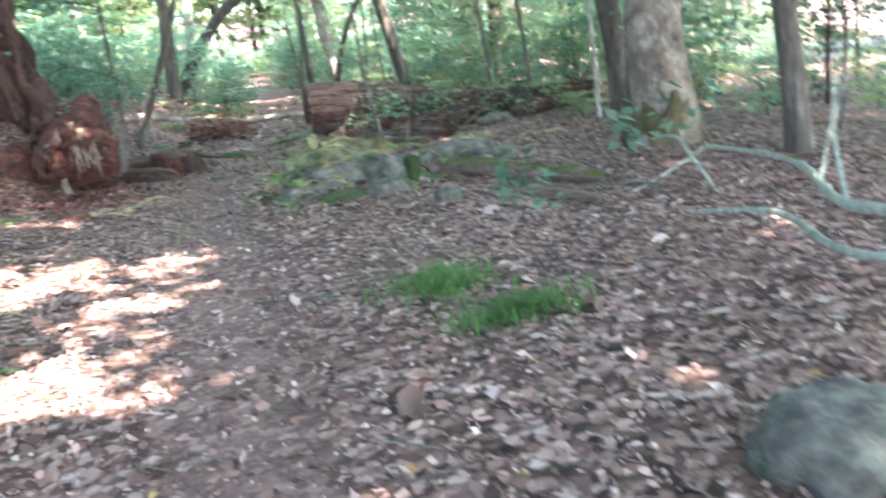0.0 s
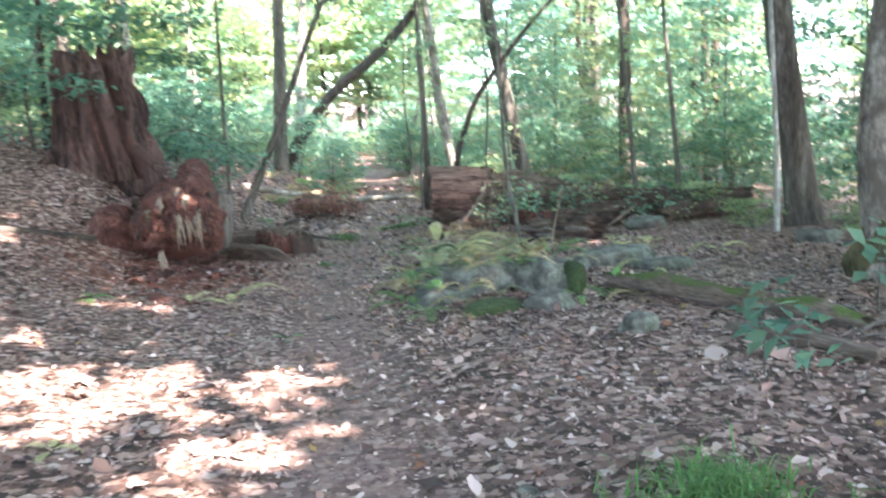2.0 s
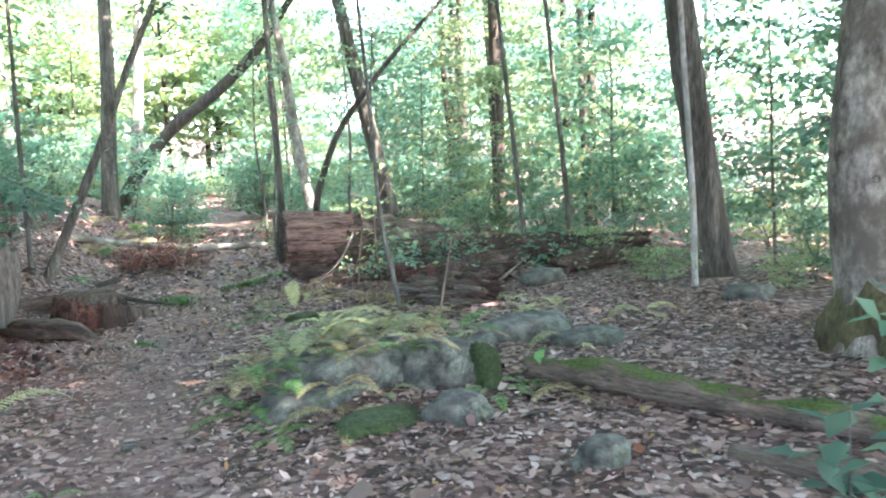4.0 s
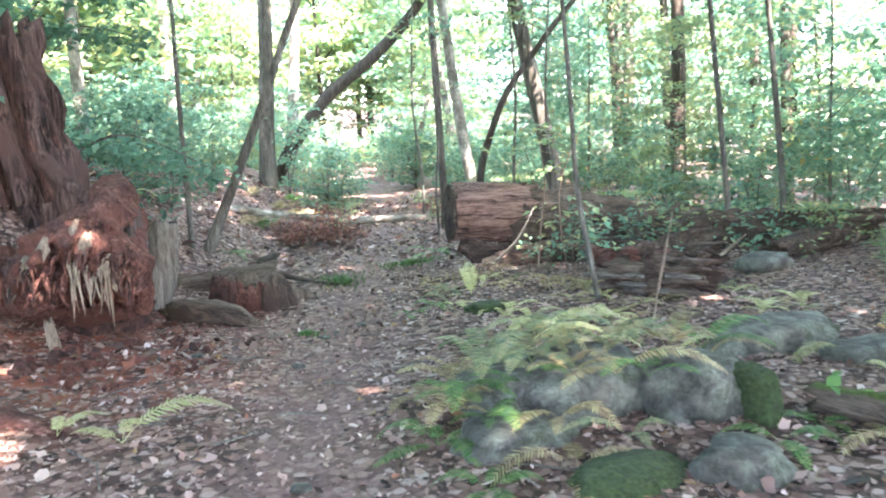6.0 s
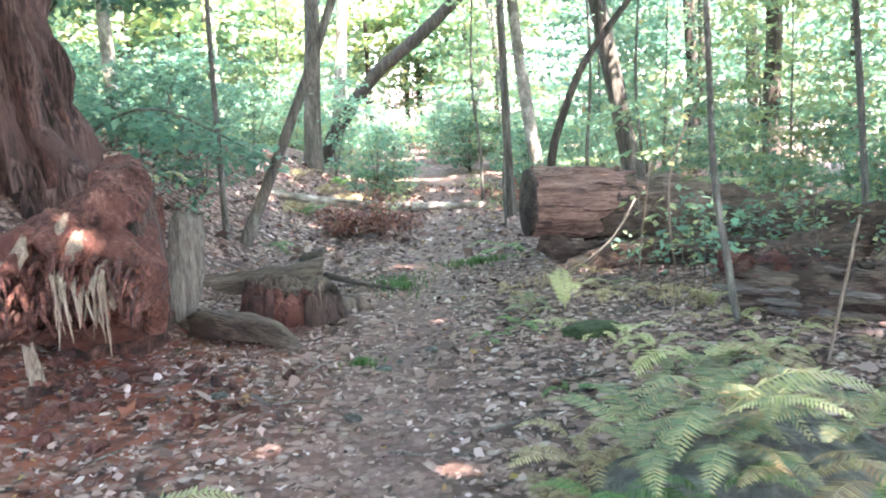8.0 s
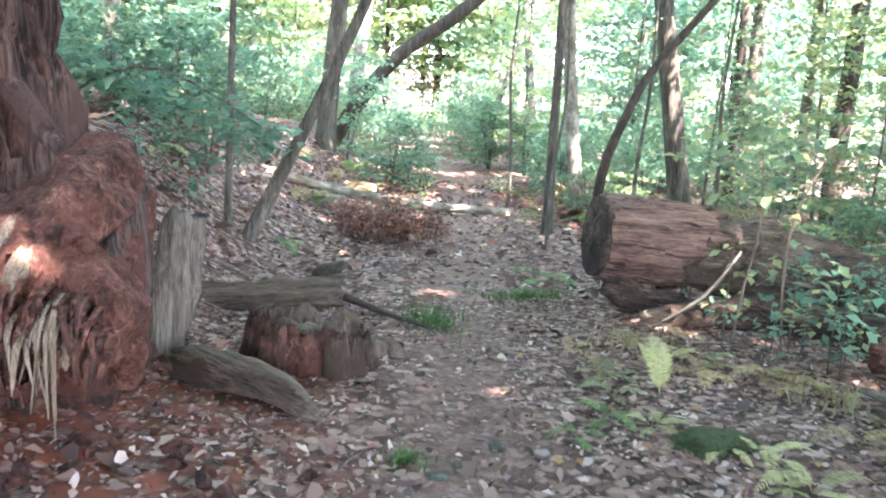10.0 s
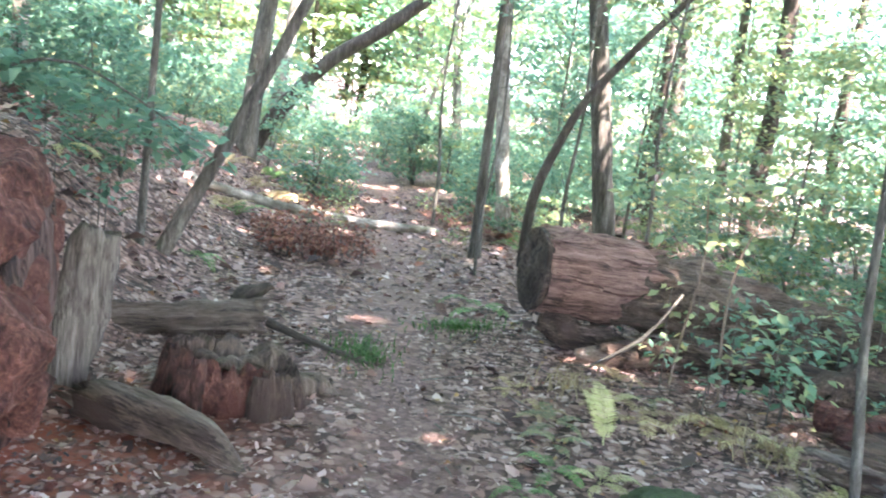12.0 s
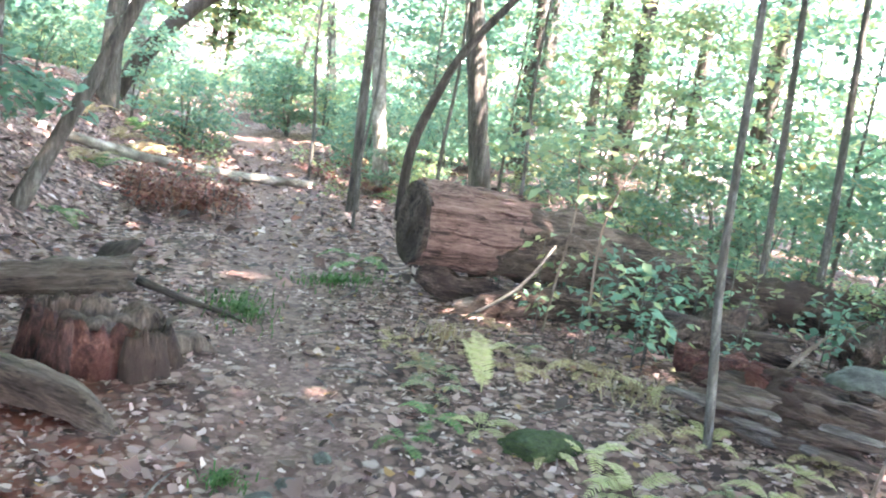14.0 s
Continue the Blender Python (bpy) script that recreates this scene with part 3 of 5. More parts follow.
def snag():
    e = empty("tree_snag", pose(-2.33, 12.4, height(-2.33, 12.4)), "tall broken red-brown snag with deeply furrowed wood", "snag")
    part("trunk", tube("trunk", [(0.06, 0, -0.4), (0.02, 0, 0.25), (0, 0, 0.8), (-0.06, 0, 1.5)], [0.66, 0.58, 0.52, 0.46], 120, 0.1, 0.36, 3.0, 0.5, 0, 0.5, step=0.06, seed=4.0), M_SNAG, e)
    rs = random.Random(17)
    for i in range(26):
        a = math.radians(165 + 8.6 * i + rs.uniform(-4, 4))
        k, top, lean = rs.uniform(0.98, 1.1), rs.uniform(0.85, 1.62), rs.uniform(-0.34, -0.16)
        run = [Vector((math.cos(a + lean * h) * (0.6 - 0.11 * h) * k - 0.04 * h, math.sin(a + lean * h) * (0.6 - 0.11 * h) * k, h)) for h in (-0.15, 0.3 * top, 0.7 * top, top)]
        w = rs.uniform(0.035, 0.075)
        part("slab", tube("slab", run, [w * 1.2, w, w * 0.85, w * 0.3], 9, 0.35, 0.15, 5, step=0.06, seed=i + 30), M_RED_DARK if i % 4 == 2 else M_SNAG, e)
    r = random.Random(8)
    for i in range(9):
        a = i * 0.7 + r.uniform(-0.2, 0.2)
        p = Vector((math.cos(a) * 0.4 - 0.06, math.sin(a) * 0.4, 1.2))
        part("shard", tube("shard", [p, p + Vector((0, 0, 0.2)), p + Vector((r.uniform(-0.05, 0.05), 0, r.uniform(0.3, 0.48)))], [0.09, 0.08, 0.02], 8, 0.4, 0, 6, step=0.06, flat=0.6, seed=i), M_SNAG, e)
    for i in range(2):
        a = -2.6 + i * 1.9
        part("root", tube("root", [(math.cos(a) * 0.5, math.sin(a) * 0.5, 0.35), (math.cos(a) * 0.85, math.sin(a) * 0.85, 0.1), (math.cos(a) * 1.15, math.sin(a) * 1.15, -0.08)], [0.11, 0.08, 0.04], 10, 0.3, 0.1, 5, seed=i), M_SNAG, e)
    return e


snag()


def stump():
    e = empty("stump", pose(0.04, 11.15, height(0.04, 11.15) - 0.05), "low decayed stump, grey shell with dark red hollow front", "stump")
    r = random.Random(5)
    part("red_core", tube("red_core", [(0.0, 0.06, -0.05), (-0.02, 0.05, 0.1), (-0.03, 0.07, 0.22)], [0.26, 0.22, 0.17], 48, 0.3, 0.2, 8, 0.14, 0, 0.1, step=0.03, seed=3, crag=0.4), M_RED, e, "dark red crumbling core")
    for i in range(30):
        a = math.radians(-62 + 302 * i / 29)
        k = r.uniform(0.92, 1.06)
        rim = Vector((math.cos(a) * 0.33 * k, 0.04 + math.sin(a) * 0.25 * k, 0))
        left = ease((-math.cos(a) + 0.4) / 1.2)
        h = (0.25 + 0.08 * left) * r.uniform(0.82, 1.1)
        w = r.uniform(0.045, 0.065)
        part("stave", tube("stave", [rim * 1.1 + Vector((0, 0, -0.08)), rim + Vector((0, 0, h * 0.5)), rim * r.uniform(0.9, 1.0) + Vector((0, 0, h))], [w * 1.2, w, w * 0.75], 12, 0.25, 0.25, 8, 0.07, 0, step=0.03, seed=i * 1.7), M_RED_DARK if i > 23 else M_DECAY, e)
    for i in range(7):
        x, y = r.uniform(-0.22, 0.22), r.uniform(-0.02, 0.22)
        part("top_crust", tube("top_crust", [(x - 0.1, y, 0.21), (x, y + 0.02, 0.25 + r.uniform(0, 0.04)), (x + 0.1, y, 0.22)], [0.03, 0.07, 0.03], 12, 0.5, 0.1, 9, 0.04, 0.04, step=0.03, seed=i + 9, flat=0.5, crag=0.3), M_BROWNLOG, e)
    part("root", tube("root", [(0.3, 0.15, 0.06), (0.5, 0.3, 0.06), (0.62, 0.25, 0.0)], [0.08, 0.07, 0.03], 12, 0.3, crag=0.3), M_BROWNLOG, e)
    return e


stump()


def log(name, pts, radii, mat, label, category="log", segs=16, **kw):
    x, y = pts[0][0], pts[0][1]
    e = empty(name, pose(x, y, 0), label, category)
    loc = [(p[0] - x, p[1] - y, p[2]) for p in pts]
    part("wood", tube("wood", loc, radii, segs, kw.pop("rough", 0.2), kw.pop("ridge", 0.08), kw.pop("freq", 5), **kw), mat, e)
    return lay_along(e, Vector(loc[-1]) - Vector(loc[0]))


def root_wood():
    e = empty("root_log", pose(-0.35, 10.7, 0), "weathered grey root wood curving into the ground", "root")
    r = random.Random(41)
    for i in range(11):
        o = Vector((r.uniform(-0.05, 0.05), r.uniform(-0.11, 0.11), r.uniform(-0.05, 0.045)))
        w = r.uniform(0.03, 0.06)
        run = [Vector((-0.3, 0.27, 0.13)) + o, Vector((0.0, 0.06, 0.13)) + o, Vector((0.28, -0.14, 0.09)) + o * 0.8, Vector((0.47, -0.34, -0.03)) + o * 0.5]
        part("strand", tube("strand", run, [w, w, w * 0.8, w * 0.4], 14, 0.35, 0.3, 7, 0.06, 0.12, step=0.04, seed=i * 2.3, crag=0.3), M_BROWNLOG if i % 4 else M_DECAY, e)
    return lay_along(e, (0.77, -0.61, -0.16))


root_wood()
log("short_log", [(-0.95, 12.5, 0.1), (-0.3, 12.62, 0.08), (0.24, 12.73, 0.1)], [0.1, 0.125, 0.115], M_BROWNLOG, "short brown decayed log behind the stump", "log", segs=40, step=0.035, rough=0.3, crag=0.45, ridge=0.3, jag_end=0.15)
log("small_branch", [(0.3, 12.6, 0.12), (0.6, 12.35, 0.06), (0.95, 12.0, 0.03)], [0.035, 0.026, 0.012], M_BARK_DARK, "dark dead branch lying by the trail", "branch", 8)
log("dead_stub", [(0.1, 13.1, 0.0), (0.15, 13.05, 0.2), (0.3, 13.0, 0.3)], [0.14, 0.1, 0.03], M_BARK_DARK, "dark jagged dead wood stub", "stub", 10, jag_end=0.1)


def cut_log():
    """The great sawn log on the far side of the trail, with loose bark plates and a hollow underside."""
    a, ax = Vector((2.36, 12.78, 0.64)), Vector((0.985, -0.04, -0.06)).normalized()
    e = empty("cut_log", pose(*a), "thick sawn fallen log, tan-red peeling wood, rotting underneath", "log")
    q = [ax * d for d in (0, 0.3, 0.6, 0.88)]
    part("trunk", tube("trunk", q, [0.335, 0.345, 0.34, 0.33], 64, 0.07, 0.08, 4.5, 0.35, 0.02, 0, step=0.04, seed=3, crag=0.06), M_LOG, e)
    face = tube("sawn_face", [-ax * 0.045, ax * 0.02], [0.33, 0.335], 40, 0.05, 0.04, 5, hollow=0.05, step=0.05, seed=3)
    part("sawn_face", face, M_ENDGRAIN, e, "grey-brown sawn end with dark cavities")
    s = Vector((0, 0, 1)).cross(ax).normalized()
    u = ax.cross(s)
    r = random.Random(11)
    for i in range(64):
        an = r.uniform(1.2, 5.2) if i % 4 else r.uniform(0.3, 1.2)
        d0, ln = r.uniform(0.02, 0.6), r.uniform(0.12, 0.36)
        rr = 0.335 + r.uniform(0.0, 0.02)
        w = r.uniform(0.02, 0.05)
        mk = lambda d, k: ax * d + (s * math.cos(an + k) + u * math.sin(an + k)) * rr
        part("bark_strip", tube("bark_strip", [mk(d0, 0), mk(d0 + ln / 2, 0.04), mk(d0 + ln, r.uniform(-0.1, 0.1))], [w * 0.3, w * 0.55, w * 0.25], 6, 0.4, 0, 9, step=0.09, flat=0.55, seed=i), M_LOG if i % 3 else M_RED_DARK, e)
    part("lower_slab", tube("lower_slab", [ax * 0.02 + Vector((0.03, -0.1, -0.36)), ax * 0.4 + Vector((0, -0.2, -0.47)), ax * 0.85 + Vector((0, -0.22, -0.5))], [0.11, 0.11, 0.06], 24, 0.4, 0.15, 6, 0.15, 0, step=0.05, seed=8, crag=0.3), M_DECAY, e)
    # the decayed rest of the trunk
    part("rotten_half", tube("rotten_half", [ax * 0.7 + Vector((0, 0.02, -0.02)), ax * 1.4 + Vector((0, 0, -0.08)), ax * 2.3 + Vector((0, 0, -0.16)), ax * 3.2 + Vector((0, -0.02, -0.25)), ax * 4.2 + Vector((0, 0, -0.36))], [0.31, 0.28, 0.22, 0.18, 0.12], 56, 0.3, 0.25, 4, 0.4, 0.3, step=0.06, seed=6, crag=0.3), M_BROWNMOSS, e)
    return lay_along(e, ax)


cut_log()
log("dark_log", [(2.75, 12.25, 0.1), (3.4, 12.1, 0.17), (4.1, 11.75, 0.14), (4.8, 11.05, 0.13)], [0.1, 0.14, 0.14, 0.12], M_DECAY, "long dark rotting log lying beneath the sawn log", "log", step=0.08, jag_end=0.2, jag_start=0.2, hollow=0.15)
log("sun_bleached_wood", [(2.6, 12.35, 0.06), (2.75, 12.28, 0.1), (2.9, 12.25, 0.05)], [0.06, 0.08, 0.04], M_PALEWOOD, "pale rounded wood chunk under the sawn log", "wood chunk", 12)
log("stick", [(2.55, 12.1, 0.03), (2.85, 11.85, 0.35), (3.02, 11.7, 0.72)], [0.012, 0.014, 0.008], M_STEM, "thin dead stick leaning on the sawn log", "stick", 6)
log("stick", [(4.55, 10.85, 0.06), (4.85, 10.95, 0.2), (5.05, 10.95, 0.33)], [0.02, 0.018, 0.008], M_PALEWOOD, "pale bare stick beside the dark log", "stick", 6)


def red_log():
    e = empty("decayed_log", pose(3.54, 9.78, -0.02), "short decayed log, dark red crumbled top, furrowed grey sides", "log")
    part("wood", tube("wood", [(-0.3, 0.46, 0.15), (-0.1, 0.26, 0.19), (0.1, 0.0, 0.2), (0.27, -0.2, 0.19)], [0.16, 0.19, 0.2, 0.19], 80, 0.25, 0.28, 4.5, 0.3, 0.3, 0.16, step=0.035, seed=12, crag=0.3), M_DECAY, e)
    r = random.Random(2)
    for i in range(46):
        t, a = r.uniform(-0.22, 0.45), r.uniform(2.4, 4.6)
        c = Vector((-0.1 + t * 0.72, 0.26 - t * 0.95, 0.19))
        o = Vector((-0.8 * math.sin(a - 1.57) * 0.2, -0.6 * math.sin(a - 1.57) * 0.2, math.cos(a - 1.57) * 0.19))
        d = Vector((0.6, -0.8, 0)) * r.uniform(0.1, 0.25)
        part("stave", tube("stave", [c + o * 1.05 - d, c + o * 1.14, c + o * 1.05 + d], [0.014, 0.034, 0.012], 6, 0.4, 0, 8, step=0.06, seed=i), M_BROWNLOG if i % 4 else M_GREYWOOD, e)
    for i in range(30):
        t = r.uniform(-0.3, 0.3)
        p = Vector((-0.1 + t * 0.72 + r.uniform(-0.1, 0.1), 0.3 - t * 0.95 + r.uniform(-0.1, 0.1), 0.31 + r.uniform(0, 0.05)))
        part("red_crumb", tube("red_crumb", [p, p + Vector((r.uniform(-0.1, 0.1), r.uniform(-0.1, 0.1), 0.03))], [0.075, 0.04], 9, 0.6, 0, 9, step=0.03, seed=i, crag=0.3), M_RED if i % 2 else M_RED_DARK, e)
    return lay_along(e, (-0.66, 0.8, 0.0))


red_log()
log("windfall", [(-1.6, 17.8, 0.93), (-0.6, 18.12, 0.62), (0.5, 18.45, 0.34), (1.5, 18.75, 0.17), (2.4, 18.98, 0.1), (3.2, 19.2, 0.06)], [0.055, 0.065, 0.075, 0.078, 0.07, 0.05], M_BARK_PALE, "long pale fallen trunk lying across the trail", "fallen tree", 14, step=0.15)
log("mossy_log", [(2.86, 6.9, 0.09), (3.1, 6.3, 0.12), (3.42, 5.55, 0.1)], [0.06, 0.085, 0.06], M_MOSSLOG, "mossy green decayed log in the litter", "log", 22, step=0.04, rough=0.4, crag=0.4, jag_start=0.15, jag_end=0.2)
log("mossy_log", [(3.36, 5.62, 0.07), (3.55, 5.15, 0.1), (3.72, 4.7, 0.06)], [0.05, 0.075, 0.05], M_MOSSLOG, "short mossy green log end to end with another", "log", 22, step=0.04, rough=0.4, crag=0.4, jag_start=0.15, jag_end=0.2)
log("grey_log", [(2.95, 5.1, 0.04), (3.12, 4.66, 0.07), (3.32, 4.14, 0.04)], [0.045, 0.065, 0.045], M_BROWNLOG, "short grey-brown fallen limb in the litter", "log", 14, step=0.06, crag=0.3)
log("rotten_slab", [(-1.42, 8.45, 0.06), (-1.15, 8.2, 0.07), (-0.82, 7.9, 0.03)], [0.09, 0.11, 0.06], M_RED, "flat slab of dark red rotten wood in the litter", "wood slab", 22, step=0.04, rough=0.4, crag=0.4, flat=0.5, jag_end=0.12)
for i in range(7):
    x, y, a = 3.4 + 0.16 * i, 4.6 - 0.17 * i + 0.3 * (i % 3), 0.7 * i
    log("fallen_branch", [(x, y, 0.03), (x + 0.3 * math.cos(a), y + 0.3 * math.sin(a), 0.12), (x + 0.65 * math.cos(a + 0.3), y + 0.65 * math.sin(a + 0.3), 0.05)], [0.014, 0.012, 0.006], M_GREYWOOD, "thin grey dead branch lying in the litter", "branch", 7)
log("low_log", [(-5.4, 9.65, 1.28), (-4.5, 9.75, 1.02), (-3.2, 9.83, 0.76), (-2.1, 10.2, 0.5)], [0.075, 0.075, 0.065, 0.05], M_BARK_DARK, "thin dark fallen trunk on the bank", "fallen tree", 10, step=0.15)
for pts, rr in (([(4.35, 12.6, 0.2), (5.6, 12.2, 0.2), (7.4, 11.9, 0.16)], [0.2, 0.24, 0.16]), ([(5.4, 11.0, 0.1), (6.4, 11.5, 0.13), (7.6, 12.3, 0.1)], [0.12, 0.14, 0.1]), ([(3.9, 11.4, 0.12), (4.9, 11.7, 0.16), (5.7, 12.4, 0.1)], [0.13, 0.17, 0.1])):
    log("rotten_log", pts, rr, M_DECAY, "dark crumbling log among the undergrowth", "log", 18, step=0.08, rough=0.45, ridge=0.2, jag_end=0.3, jag_start=0.3)
log("pale_log", [(6.2, 11.75, 0.1), (6.6, 11.7, 0.12), (7.0, 11.8, 0.08)], [0.09, 0.12, 0.09], M_PALEWOOD, "sunlit pale broken wood on the litter", "log", 12, step=0.08)


# the dead limb on the ground near the great tree
def dead_limb():
    e = empty("dead_limb", pose(4.2, 2.2, 0), "lichen-grey forked dead limb lying in leaves", "branch")
    # main limb, its lower fork, the arched twig towards the great tree, small dark side twigs
    fork = [([(-0.9, -1.25, 0.5), (-0.83, -0.54, 0.4), (-0.06, 0.75, 0.36), (0.2, 2.06, 0.3)], [0.045, 0.038, 0.03, 0.018]),
            ([(-0.9, -1.3, 0.3), (-1.0, -0.72, 0.22), (-0.61, 0.26, 0.18), (-0.72, 0.99, 0.08)], [0.034, 0.03, 0.026, 0.012]),
            ([(0.46, 3.3, 0.22), (0.2, 2.5, 0.34), (-0.1, 1.79, 0.25), (-0.16, 1.43, 0.06)], [0.016, 0.022, 0.022, 0.012]),
            ([(0.2, 2.06, 0.3), (-0.2, 2.05, 0.14), (-0.59, 2.03, 0.03)], [0.016, 0.014, 0.008]),
            ([(-0.83, -0.54, 0.4), (-0.5, -0.1, 0.7), (-0.1, 0.3, 1.0)], [0.02, 0.014, 0.006]),
            ([(-0.5, 0.0, 0.38), (-0.1, 0.35, 0.6), (0.3, 0.6, 0.95)], [0.018, 0.012, 0.005]),
            ([(-0.61, 0.26, 0.18), (-0.5, 0.5, 0.1), (-0.45, 0.55, 0.0)], [0.014, 0.01, 0.006]),
            ([(-0.9, -1.25, 0.5), (-0.9, -1.6, 0.5), (-0.8, -2.1, 0.2), (-0.7, -2.5, 0.05)], [0.045, 0.05, 0.055, 0.05])]
    for i, (p, r) in enumerate(fork):
        part("limb", tube("limb", p, [0.75 * w for w in r], 9, 0.35, 0.05, 9, step=0.07, seed=i), M_BRANCH, e)
    return e


dead_limb()


# ---- stones ----
def stone(x, y, sx, sy, sz, label, turn=0, up=0.0, moss=False, seed=0, name="stone"):
    me = bpy.data.meshes.new("stone")
    bm = bmesh.new()
    bmesh.ops.create_icosphere(bm, subdivisions=4, radius=1.0)
    for v in bm.verts:
        p = v.co.copy()
        k = 1 + 0.28 * noise.noise(p * 1.3 + Vector((seed * 3.1, 0, 0))) + 0.1 * noise.noise(p * 3.6 + Vector((0, seed, 0))) + 0.03 * noise.noise(p * 9)
        if moss:
            k += 0.16 * noise.noise(p * 7 + Vector((seed, 0, 0))) + 0.08 * noise.noise(p * 16)
        k += 0.09 * (noise.voronoi(p * 1.7 + Vector((seed, seed, 0)))[0][0] - 0.35)
        p *= k
        if p.z > 0.55:
            p.z = 0.55 + (p.z - 0.55) * 0.45
        v.co = (p.x * sx, p.y * sy, p.z * sz)
    for f in bm.faces:
        f.smooth = True
    bm.to_mesh(me)
    bm.free()
    me.materials.append(M_MOSS if moss else M_STONE)
    ob = new(name, me)
    ob.matrix_basis = pose(x, y, height(x, y) + up, 0, 0, turn)
    return tagged(ob, label, "moss" if moss else "stone")


stone(1.75, 7.45, 0.55, 0.42, 0.3, "broad grey lichen-covered rock under ferns", 20, 0.04, seed=1)
stone(2.35, 7.2, 0.3, 0.3, 0.27, "grey-green rounded rock beside the ferns", -15, 0.06, seed=2)
stone(1.35, 7.0, 0.3, 0.22, 0.14, "low dark rock half hidden by ferns", 0, 0.0, seed=3)
stone(2.12, 6.36, 0.2, 0.17, 0.16, "flat pale green lichened stone", 10, 0.02, seed=4)
stone(2.4, 5.32, 0.13, 0.1, 0.13, "small pale lichened stone in leaves", 0, 0.03, seed=5)
stone(3.4, 8.05, 0.55, 0.24, 0.2, "long flat pale lichened slab", 12, 0.02, seed=6)
stone(3.75, 7.6, 0.3, 0.22, 0.13, "low pale lichened slab", -10, 0.0, seed=7)
stone(2.03, 0.33, 0.3, 0.24, 0.19, "rounded pale green stone in leaf litter", 25, 0.03, seed=8)
stone(6.0, 8.3, 0.25, 0.2, 0.16, "small pale stone near the great tree", 0, 0.02, seed=9)
stone(4.95, 10.5, 0.3, 0.24, 0.16, "pale stone among the undergrowth", 30, 0.03, seed=10)
stone(2.02, 9.95, 0.2, 0.14, 0.07, "bright green moss cushion on the ground", 0, 0.01, True, 11, "moss_cushion")
stone(1.65, 6.42, 0.26, 0.16, 0.1, "green moss cushion beside the stone", 20, 0.01, True, 12, "moss_cushion")
stone(2.55, 7.0, 0.1, 0.2, 0.26, "mossy rock knob at the end of the rock", 0, 0.05, True, 13, "moss_cushion")
for i, (x, y) in enumerate([(0.62, 9.75), (0.75, 9.85), (0.95, 10.05), (0.4, 8.9), (0.35, 6.9), (-0.3, 9.4), (1.6, 8.9), (0.9, 3.2)]):
    stone(x, y, 0.05, 0.04, 0.025, "small flat pale pebble on the trail", i * 40, 0.005, seed=20 + i, name="pebble")

# ---- trees ----
big = tree(5.25, 6.15, (0.012, 0.0), 0.31, 11.0, M_BARK_BIG, "massive grey-barked tree with knots and mossy flared base", segs=36, name="great_tree", rough=0.05, group="")
part("moss_skirt", tube("moss_skirt", [(0, 0, -0.1), (0, 0, 0.15), (0, 0, 0.42)], [0.43, 0.38, 0.322], 40, 0.25, 0.2, 3, 0.25, 0, step=0.06, seed=3), M_MOSS_BASE, big, "dark mossy skirt at the foot")
for i, (a, h) in enumerate([(3.6, 1.15), (4.15, 2.02), (4.5, 1.95), (3.9, 0.75)]):
    p = Vector((math.cos(a) * 0.31, math.sin(a) * 0.31, h))
    part("knot", tube("knot", [p * 1.0 - Vector((math.cos(a), math.sin(a), 0)) * 0.05, p + Vector((math.cos(a), math.sin(a), 0)) * 0.02], [0.042, 0.026], 10, 0.3, hollow=0.02, step=0.02, seed=i), M_BARK_DARK, big, "dark round knot")
# sunlit spot on the bark, painted with slips of pale wood
for i, (a, h, w) in enumerate([(4.25, 0.86, 0.07), (4.35, 0.74, 0.06), (4.12, 0.8, 0.045)]):
    d = Vector((math.cos(a), math.sin(a), 0))
    part("bare_patch", tube("bare_patch", [d * 0.322 + Vector((0, 0, h - w * 1.4)), d * 0.322 + Vector((0, 0, h)), d * 0.318 + Vector((0, 0, h + w * 1.5))], [w * 0.3, w, w * 0.3], 14, 0.5, 0.1, 9, step=0.03, seed=i, flat=0.3), M_PALEWOOD, big, "sun patch on the trunk, laid on in pale wood colour")
